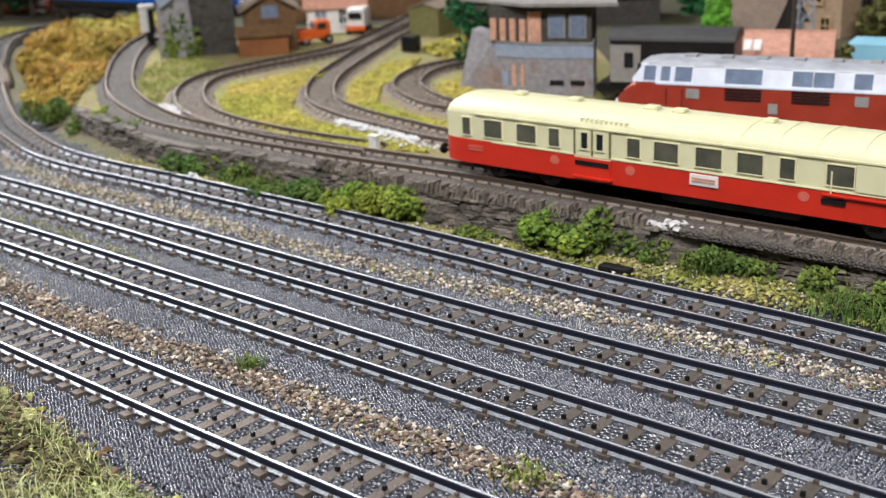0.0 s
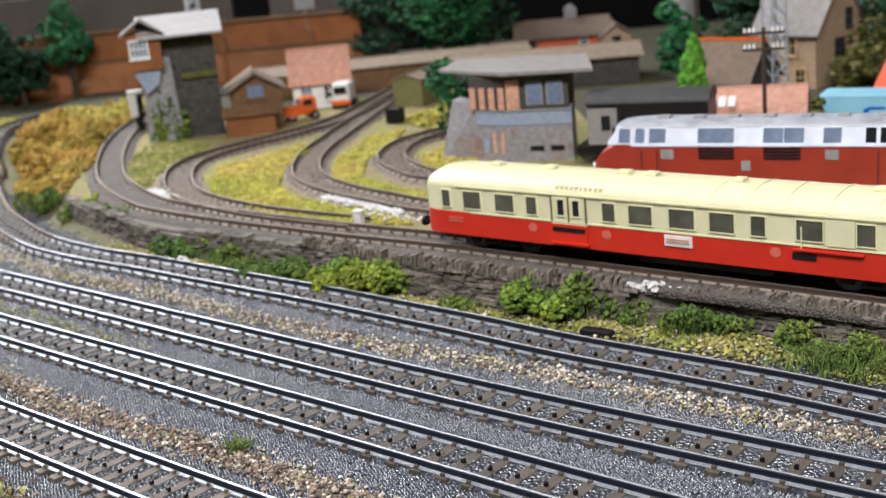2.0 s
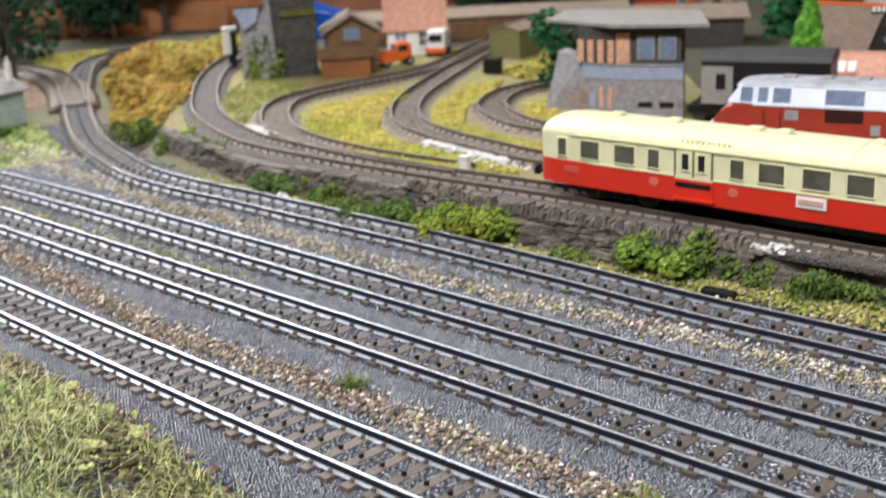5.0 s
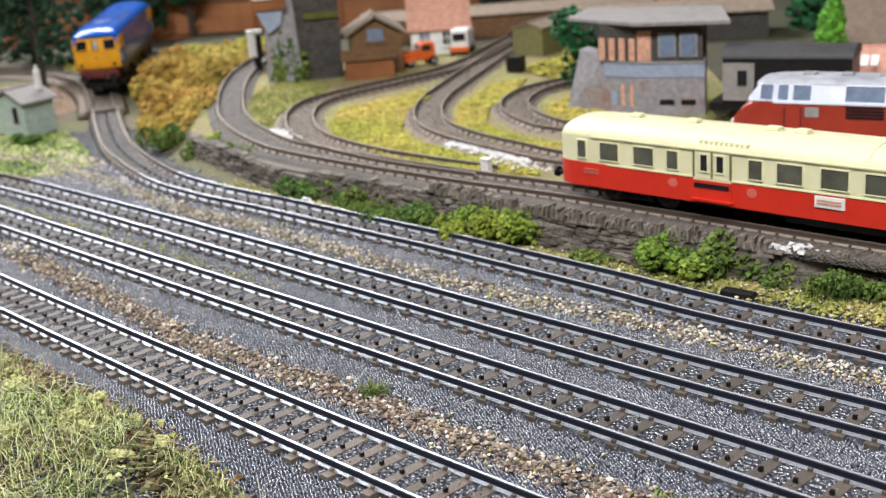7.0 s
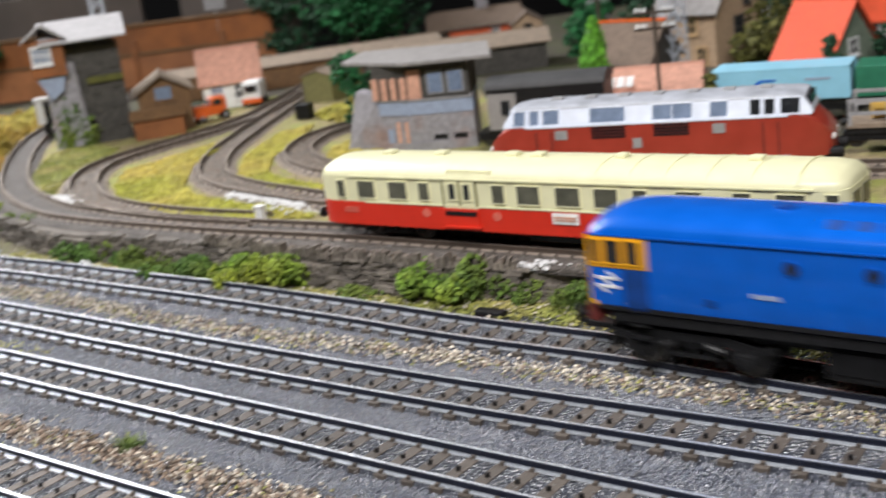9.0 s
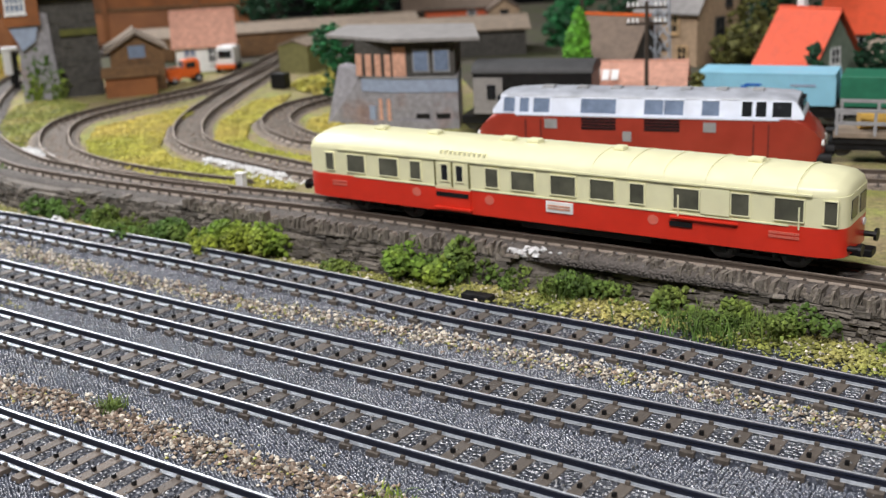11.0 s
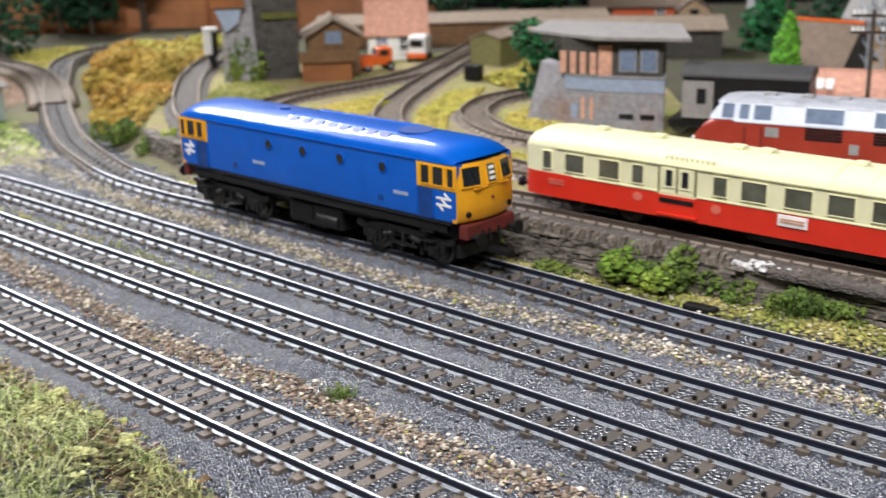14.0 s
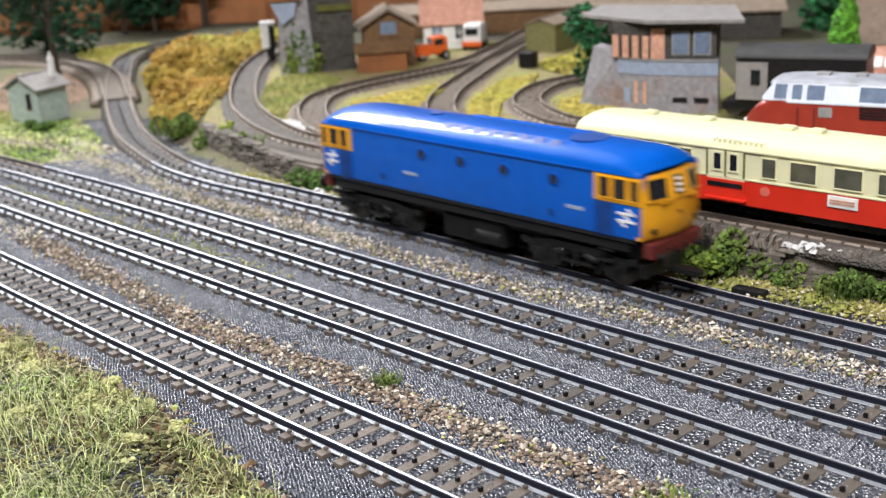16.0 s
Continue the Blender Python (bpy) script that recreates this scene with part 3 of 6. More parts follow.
def loco_bogie(parent, x, base, r):
    """A locomotive bogie: deep side frames with sloped ends, axleboxes, coil springs, brake gear and open wheels."""
    b = bmesh.new()
    h = base / 2
    for s in (1, -1):
        y = s * 0.0131
        for (xa, za), (xb, zb), t in (((-h - 0.009, 0.0112), (-h - 0.003, 0.0098), 0.0026), ((-h - 0.003, 0.0098), (-h + 0.006, 0.0120), 0.0034), ((-h + 0.006, 0.0120), (h - 0.006, 0.0120), 0.0030), ((h - 0.006, 0.0120), (h + 0.003, 0.0098), 0.0034), ((h + 0.003, 0.0098), (h + 0.009, 0.0112), 0.0026)):
            mid = Matrix.Translation((x + (xa + xb) / 2, y, (za + zb) / 2)) @ pose(0, 0, 0, 0, -math.degrees(math.atan2(zb - za, xb - xa)), 0)
            add_box(b, (0, 0, 0), (math.hypot(xb - xa, zb - za) + 0.001, 0.0018, t), 0.0003, mid)
        for k in (-1, 1):
            add_box(b, (x + k * h, y + s * 0.0011, r), (0.0056, 0.0022, 0.0052), 0.0006)
            add_cyl(b, (x + k * h, y + s * 0.002, r), (x + k * h, y + s * 0.0029, r), 0.0017, seg=12)
            for e in (-0.0042, 0.0042):
                add_cyl(b, (x + k * h + e, y + s * 0.0008, r - 0.0005), (x + k * h + e, y + s * 0.0008, r + 0.0040), 0.0012, seg=8)
            add_box(b, (x + k * (h - 0.0088), y - s * 0.002, r - 0.0010), (0.0016, 0.0030, 0.0060), 0.0004)
            add_cyl(b, (x + k * 0.005, y + s * 0.001, 0.0100), (x + k * 0.0105, y + s * 0.001, 0.0088), 0.0013, seg=10)
        add_box(b, (x, y + s * 0.0006, 0.0062), (base * 0.46, 0.0014, 0.0011), 0.0002)
        for e in (-0.006, 0.0, 0.006):
            add_box(b, (x + e, y + s * 0.0006, 0.0085), (0.0014, 0.0014, 0.0046))
    add_box(b, (x, 0, 0.0100), (0.012, 0.026, 0.003))
    root = part("bogie", b, BLACK_M, parent)
    for k in (-1, 1):
        wheelset(root, x + k * h, r)
    return root


def diesel_blue():
    """The moving locomotive; x is its length, z = 0 the rail top."""
    root = empty("diesel_locomotive", "bright blue diesel locomotive with yellow ends running along the front line", "locomotive")
    q = 0.978
    C, W, Z0, Z1, Z2 = 0.0884, 0.0168, 0.0208, 0.0437, 0.0506
    bow, lean, zw = 0.0036, 0.0020, 0.0340
    # Recess shade of the cab doors and step holes, put into a darker body blue.
    recess_shade_blue = mat("shadow_blue", (0.004, 0.045, 0.22), 0.4)
    vent_blue = mat("vent_blue", (0.004, 0.05, 0.26), 0.5)
    beam = mat("beam_red", (0.13, 0.018, 0.014), 0.6)

    def front_x(y, z):
        """How far the bowed cab front reaches at a place on it."""
        return C + bow * (1 - (y / W) ** 2) - lean * max(0, (z - zw) / (Z1 - zw))

    def ring():
        side = [(-W * 0.985, Z0), (-W, Z0 + 0.0016), (-W, 0.034), (-W * 0.992, Z1)]
        return side + [(-y, z) for y, z in side[::-1]]

    loft("body", [(-C + 0.0005, ring()), (C - 0.0005, ring())], BLUE, root, "plain blue body side")
    # the roof: a low arch that falls to the cab brows
    bm = bmesh.new()
    cols, prof = 16, []
    for back, h, w in ((0.0, 0.26, 0.985), (0.0014, 0.50, 1.0), (0.0040, 0.72, 1.008), (0.0080, 0.88, 1.008), (0.0140, 0.965, 1.008), (0.0240, 1.0, 1.008)):
        prof.append((back, h, w))
    rows = []
    for e, back, h, w in [(1, *p) for p in prof] + [(-1, *p) for p in prof[::-1]]:
        row = []
        for i in range(cols + 1):
            a = math.pi * i / cols
            y = -W * w * math.cos(a)
            z = Z1 + (Z2 - Z1) * h * math.sin(a) ** 0.66
            flare = 0.0003 if back < 0.001 else 0.0
            row.append(bm.verts.new((e * (front_x(y * 0.99, Z1) - back + flare), y, z)))
        rows.append(row)
    for a, b in zip(rows, rows[1:]):
        for i in range(cols):
            bm.faces.new((a[i], a[i + 1], b[i + 1], b[i]))
    bm.faces.new(rows[0]), bm.faces.new(rows[-1][::-1])
    bm.faces.new([r[0] for r in rows] + [r[-1] for r in rows[::-1]])
    bmesh.ops.recalc_face_normals(bm, faces=bm.faces)
    roof = part("roof", bm, BLUE, root, "glossy domed blue roof", True)
    roof.data.set_sharp_from_angle(angle=radians(50))
    for s in (1, -1):
        turn = pose(0, 0, 0, 0, 0, 0 if s > 0 else 180)
        bm = bmesh.new()
        grid = []
        for z in (Z0, Z0 + 0.0012, 0.0270, zw, 0.0388, Z1 - 0.0002):
            grid.append([bm.verts.new((front_x(W * u, z) - (0.0008 if z == Z0 else 0), W * u * 0.999, z)) for u in (-1, -0.93, -0.75, -0.5, -0.25, 0, 0.25, 0.5, 0.75, 0.93, 1)])
        n = len(grid[0])
        for a, b in zip(grid, grid[1:]):
            for i in range(n - 1):
                bm.faces.new((a[i], a[i + 1], b[i + 1], b[i]))
        back = [bm.verts.new((C - 0.0025, v.co.y, v.co.z)) for v in (grid[0][0], grid[0][-1], grid[-1][-1], grid[-1][0])]
        bm.faces.new(back)
        bm.faces.new([*grid[0][::-1], back[0], back[1]]), bm.faces.new([*grid[-1], back[2], back[3]])
        bm.faces.new([r[0] for r in grid] + [back[3], back[0]]), bm.faces.new([r[-1] for r in grid[::-1]] + [back[1], back[2]])
        bmesh.ops.recalc_face_normals(bm, faces=bm.faces)
        bm.transform(turn)
        front = part("cab_front", bm, YELLOW, root, "yellow bowed cab end", True)
        front.data.set_sharp_from_angle(angle=radians(40))
        tilt = math.degrees(math.atan2(lean, Z1 - zw))
        for y, w in ((-0.0103, 0.0088), (0.0103, 0.0088), (0, 0.0052)):
            at = Matrix.Translation((front_x(y, 0.0385) + 0.00005, y, 0.0386)) @ pose(0, 0, 0, 0, 0, -math.degrees(math.atan(-2 * bow * y / W**2))) @ pose(0, 0, 0, 0, -tilt, 0)
            b = bmesh.new()
            for dy, dz, sy, sz in ((0, 0.0039, w + 0.0008, 0.0006), (0, -0.0039, w + 0.0008, 0.0006), (w / 2, 0, 0.0006, 0.0078), (-w / 2, 0, 0.0006, 0.0078)):
                add_box(b, (0.0002, dy, dz), (0.0007, sy, sz), 0, turn @ at)
            win = part("windscreen", b, YELLOW, front)
            part("pane", add_box(bmesh.new(), (0.0001, 0, 0), (0.0005, w, 0.0076), 0, turn @ at), GLASS, win)
            if y == 0:
                for k in (-1, 0, 1):
                    part("headcode", add_box(bmesh.new(), (0.0005, 0.0002, k * 0.0021), (0.0003, 0.0030, 0.0011), 0, turn @ at), WHITE, win)
            else:
                part("wiper", add_box(bmesh.new(), (0.0006, 0.001, -0.0012), (0.0003, 0.0003, 0.0050), 0, turn @ at @ pose(0, 0, 0, 25, 0, 0)), BLACK, win)
        part("window_ledge", add_box(bmesh.new(), (front_x(0, 0.0335) - 0.0006, 0, 0.0337), (0.0016, 0.0200, 0.0006), 0.0002, turn), YELLOW, front)
        b = bmesh.new()
        for y in (-0.011, 0.011):
            add_cyl(b, (s * C, y, 0.0148), (s * (C + 0.0070), y, 0.0148), 0.0011, seg=10)
            add_cyl(b, (s * (C + 0.0070), y, 0.0148), (s * (C + 0.0080), y, 0.0148), 0.0029, seg=14)
        part("buffer", b, BLACK_M, root)
        b = add_box(bmesh.new(), (s * (C + 0.0006), 0, 0.0168), (0.0046, 0.0290, 0.0060), 0.0008)
        part("buffer_beam", b, beam, root, "dull red buffer beam")
        b = bmesh.new()
        for y in (-0.0052, -0.0015, 0.0040):
            add_cyl(b, (s * (C + 0.0032), y, 0.0165), (s * (C + 0.0042), y, 0.0115), 0.0005, seg=6)
        part("brake_hose", b, BLACK, root)
        box("coupling", (s * (C + 0.0070), 0, 0.0075), (0.012, 0.005, 0.002), BLACK, root, "", 0.0004)
        b = add_box(bmesh.new(), (s * (C - 0.004), 0, 0.0075), (0.0025, 0.0240, 0.0055), 0.0006)
        part("rail_guard", b, BLACK_M, root)
        for y in (-0.0122, 0.0122):
            x = front_x(y, 0.0235)
            part("tail_lamp", add_cyl(bmesh.new(), (s * (x - 0.0004), s * y, 0.0238), (s * (x + 0.0006), s * y, 0.0238), 0.0012, seg=12), BLACK, front)
        part("lamp_iron", add_cyl(bmesh.new(), (s * (C + bow - 0.0002), 0, 0.0290), (s * (C + bow + 0.0005), 0, 0.0290), 0.0007, seg=10), beam, front)
        for side in (1, -1):
            panel = box("cab_side", (s * (C - 0.0106), side * W, 0.0384), (0.0208, 0.0006, 0.0102), YELLOW, root, "yellow cab window surround", 0.0002)
            for dx, w in ((-0.0056, 0.0042), (0.0012, 0.0054), (0.0076, 0.0030)):
                side_window(panel, s * (C - 0.0106 + dx), 0.0386, w, 0.0072, W + 0.0002, side, YELLOW, GLASS, 0.0004)
            door = box("cab_door", (s * (C - 0.0165), side * W, 0.0266), (0.0078, 0.0004, 0.0130), recess_shade_blue, root, "cab door in blue darkened as recess shade")
            for e in (-0.0044, 0.0044):
                cyl("handrail", (s * (C - 0.0165 + e), side * (W + 0.0006), 0.0222), (s * (C - 0.0165 + e), side * (W + 0.0006), 0.0325), 0.0002, BLUE, door, seg=6)
            b = bmesh.new()
            for k, zz in ((1, 0.0299), (-1, 0.0272)):
                add_box(b, (s * (C - 0.0068), side * (W + 0.0002), zz), (0.0076, 0.0004, 0.0009))
                add_box(b, (0, 0, 0), (0.0034, 0.0004, 0.0007), 0, Matrix.Translation((s * (C - 0.0068) + k * 0.0017, side * (W + 0.0002), zz + k * 0.0010)) @ pose(0, 0, 0, 0, 38, 0))
            add_box(b, (0, 0, 0), (0.0042, 0.0004, 0.0007), 0, Matrix.Translation((s * (C - 0.0068), side * (W + 0.0002), 0.02855)) @ pose(0, 0, 0, 0, 38, 0))
            part("emblem", b, WHITE, root, "white double-line emblem")
            bars(root, (0.0592 if s > 0 else -0.0314) * q, W + 0.0001, 0.0286, 0.0072, 0.0014, side, PALEBLUE)
            b = bmesh.new()
            for k in range(2):
                add_box(b, (s * (C - 0.0165), side * 0.0155, 0.0150 - k * 0.0042), (0.0060, 0.0026, 0.0006))
            part("footstep", b, BLACK_M, root)
    for side in (1, -1):
        for x in (-0.0229, 0.0002, 0.0241, 0.0497):
            b = add_cyl(bmesh.new(), (x * q, side * (W - 0.0004), 0.0380), (x * q, side * (W + 0.0005), 0.0380), 0.0024, seg=18)
            rim = part("porthole", b, BLUE, root)
            part("pane", add_cyl(bmesh.new(), (x * q, side * (W - 0.0003), 0.0380), (x * q, side * (W + 0.0006), 0.0380), 0.0020, seg=18), GLASS, rim)
        for x in (-0.0487, 0.0476):
            box("step_recess", (x * q, side * W, 0.0250), (0.0030, 0.0006, 0.0024), recess_shade_blue, root, "", 0.0003)
        box("cant_rail", (0, side * (W + 0.0001), Z1 + 0.0001), (0.1740, 0.0008, 0.0006), BLUE, root)
        box("sole_bar", (0, side * (W - 0.0004), Z0 - 0.0006), (0.1700, 0.0012, 0.0014), BLACK_M, root)
        rise = 0.0049
        panel = bmesh.new()
        add_box(panel, (0, 0, 0), (0.0660, 0.0070, 0.0010), 0.0003, Matrix.Translation((0.0165, side * 0.0113, Z1 + rise)) @ pose(0, 0, 0, side * -27, 0, 0))
        panel = part("engine_cover", panel, BLUE, root, "raised roof panel with louvres")
        for k in range(8):
            b = add_box(bmesh.new(), (0, 0, 0), (0.0052, 0.0052, 0.0006), 0.0002, Matrix.Translation((-0.0115 + k * 0.0080, side * 0.0115, Z1 + rise + 0.0006)) @ pose(0, 0, 0, side * -27, 0, 0))
            part("louvre", b, vent_blue, panel)
        box("frame_rail", (0, side * 0.0150, 0.0172), (0.164, 0.002, 0.0030), BLACK_M, root)
    box("underframe", (0, 0, 0.0160), (0.168, 0.024, 0.007), BLACK, root)
    tank = box("fuel_tank", (0.002, 0, 0.0092), (0.034, 0.0270, 0.0100), BLACK_M, root, "black tank between the bogies", 0.0010)
    for side in (1, -1):
        box("battery_lid", (-0.006, side * 0.0136, 0.0100), (0.0140, 0.0006, 0.0070), BLACK, tank, "", 0.0002)
        cyl("air_reservoir", (0.004, side * 0.0128, 0.0078), (0.0175, side * 0.0128, 0.0078), 0.0026, BLACK_M, tank, seg=14)
    cyl("exhaust", (-0.030, 0, Z2 - 0.001), (-0.030, 0, Z2 + 0.0008), 0.0026, vent_blue, root, seg=18)
    fan = cyl("roof_fan", (0.052, 0, Z2 - 0.001), (0.052, 0, Z2 + 0.0003), 0.0075, vent_blue, root, seg=28)
    for s in (1, -1):
        loco_bogie(root, s * 0.0560, 0.0350, 0.0066)
    return root


def railcar(m):
    root = empty("railcar", "cream and red railcar standing on the raised yard track", "railcar", m=m)
    L, W, Z0, ZB, Z1, Z2 = 0.1145, 0.0163, 0.0068, 0.0186, 0.0312, 0.0388

    faded = mat("faded_red_print", (0.62, 0.14, 0.10), 0.5, 0, 400, 0.1)

    def secs(f):
        out = []
        for x, a in ((L - 0.002, 0.62), (L - 0.0028, 0.79), (L - 0.0052, 0.92), (L - 0.010, 0.985), (L - 0.018, 1)):
            out.append((x, f(W * a, a)))
        return [(x - 0.002, r) for x, r in out] + [(-x - 0.0058, r) for x, r in out[::-1]]

    loft("lower_body", secs(lambda w, a: rect_ring(w, Z0, ZB)), RED, root, "red lower panels")
    loft("upper_body", secs(lambda w, a: rect_ring(w * 0.992, ZB, Z1)), CREAM, root, "cream window band")
    ends = ((L - 0.0022, 0.62, 0.42, 0.0010), (L - 0.0034, 0.80, 0.66, 0.0004), (L - 0.0062, 0.93, 0.86, 0), (L - 0.0120, 0.99, 0.96, 0), (L - 0.03, 1.02, 1, 0))
    arch = [(x, roof_ring(W * a, Z1 - dz, Z1 - dz + (Z2 - Z1 + dz) * c)) for x, a, c, dz in ends]
    loft("roof", [(x - 0.002, r) for x, r in arch] + [(-x - 0.0058, r) for x, r in arch[::-1]], CREAM, root, "smooth cream roof")
    for x in (0.018, 0.032, 0.046, 0.062, 0.078, 0.094):
        sec = [(x - 0.0003, roof_ring(W * 1.024, Z1, Z2 + 0.0003)), (x + 0.0003, roof_ring(W * 1.024, Z1, Z2 + 0.0003))]
        loft("roof_seam", sec, CREAM, root)
    for x, w in ((-0.088, 0.0055), (-0.061, 0.0055), (-0.026, 0.0060), (-0.014, 0.0055), (0.0225, 0.0045), (0.075, 0.0055)):
        box("roof_ventilator", (x, 0, Z2 + 0.0006), (w, 0.0050, 0.0022), CREAM, root, "", 0.0009)
    for side in (1, -1):
        box("waistband", (0, side * (W + 0.0001), ZB), (2 * L - 0.045, 0.0005, 0.0006), CREAM, root)
        box("gutter", (0, side * (W + 0.0002), Z1 + 0.0003), (2 * L - 0.03, 0.0009, 0.0008), CREAM, root)
        for x, w, h in ((-0.1045, 0.0042, 0.0084), (-0.0907, 0.0090, 0.0084), (-0.0740, 0.0094, 0.0084), (-0.0605, 0.0050, 0.0084), (-0.0245, 0.0055, 0.0084), (-0.0107, 0.0100, 0.0084), (0.0066, 0.0103, 0.0084), (0.0227, 0.0096, 0.0084), (0.0366, 0.0054, 0.0084), (0.0554, 0.0094, 0.0084), (0.0750, 0.0062, 0.0088), (0.0920, 0.0098, 0.0088), (0.1055, 0.0046, 0.0092)):
            side_window(root, x, 0.0250, w, h, W * (1.0 if abs(x) < 0.1 or x < 0 else 0.95), side, CREAM, GLASS_R, 0.0004)
        box("sliding_panel", (0.0660, side * (W + 0.0002), 0.0250), (0.0105, 0.0006, 0.0110), CREAM, root)
        door = box("double_door", (-0.0428, side * (W - 0.0004), 0.0208), (0.0165, 0.0012, 0.0205), CREAM, root, "recessed folding door")
        for dx in (-0.0080, 0.0, 0.0080):
            box("door_gap", (-0.0428 + dx, side * (W + 0.0003), 0.0248), (0.0007, 0.0006, 0.0118), OLIVE, door, "dark gap between the door leaves")
        for dx in (-0.0035, 0.0035):
            side_window(door, -0.0428 + dx, 0.0255, 0.0030, 0.0074, W + 0.0001, side, CREAM)
        box("door_skirt", (-0.0428, side * (W + 0.0002), 0.0130), (0.0166, 0.0008, 0.0090), RED, door)
        box("step_slot", (-0.0428, side * (W + 0.0006), 0.0152), (0.0150, 0.0006, 0.0020), BLACK, door)
        box("footboard", (-0.0423, side * (W + 0.0010), 0.0088), (0.0175, 0.0022, 0.0008), RED, root)
        box("door_rail", (0.0620, side * (W + 0.0006), 0.0168), (0.0250, 0.0012, 0.0010), RED, root, "", 0.0003)
        box("step_slot", (0.0535, side * (W + 0.0003), 0.0140), (0.0085, 0.0006, 0.0020), BLACK, root)
        slab = box("destination_plate", (0.0050, side * (W + 0.0003), 0.0150), (0.0115, 0.0006, 0.0050), WHITE, root, "white route board", 0.0002)
        bars(slab, 0.0050, W + 0.0007, 0.0150, 0.0095, 0.0008, side, PINK, 2)
        for x, w in ((-0.100, 0.0075), (0.0905, 0.0105)):
            bars(root, x, W + 0.0002, 0.0145, w, 0.0010, side, faded, 2)
        for x in (-0.0605, -0.0260, 0.0428):
            b = add_cyl(bmesh.new(), (x, side * (W - 0.0002), 0.0145), (x, side * (W + 0.0002), 0.0145), 0.0021, seg=16)
            part("class_roundel", b, faded, root)
        b = bmesh.new()
        for k in range(10):
            add_box(b, (-0.0480 + k * 0.0022, side * (W - 0.0014), Z1 + 0.0028), (0.0011, 0.0022, 0.0032))
        part("roof_louvre", b, CREAM, root)
        for x in (0.0525, 0.0955):
            cyl("handrail", (x, side * (W + 0.0006), 0.0175), (x, side * (W + 0.0006), 0.0265), 0.0003, CREAM, root, seg=6)
    for s, e in ((1, 0.1105), (-1, 0.1183)):
        for y in (-0.0052, 0.0052):
            box("windscreen", (s * (e - 0.0003), y, 0.0250), (0.0012, 0.0072, 0.0076), GLASS, root)
        b = bmesh.new()
        for y in (-0.0100, 0.0100):
            add_cyl(b, (s * (e - 0.004), y, 0.0098), (s * (e + 0.0036), y, 0.0098), 0.0012, seg=10)
            add_cyl(b, (s * (e + 0.0036), y, 0.0098), (s * (e + 0.0046), y, 0.0098), 0.0026, seg=14)
        add_box(b, (s * (e + 0.001), 0, 0.0062), (0.010, 0.006, 0.003), 0.0006)
        part("buffer", b, BLACK, root)
        cyl("headlamp", (s * (e - 0.003), 0.0082, 0.0155), (s * (e + 0.0004), 0.0082, 0.0155), 0.0016, WHITE, root, seg=12)
        bogie_at(root, s * 0.0800, 0.026, 0.0058, 0.004, 0.0115)
    box("underframe", (0, 0, 0.0060), (0.21, 0.023, 0.0030), BLACK, root)
    box("engine_casing", (0.012, 0, 0.0035), (0.055, 0.020, 0.0030), BLACK_M, root, "", 0.0006)
    for o in root.children_recursive:
        for v in o.data.vertices:
            if v.co.z > Z0:
                v.co.z = Z0 + (v.co.z - Z0) * 0.86
    return root


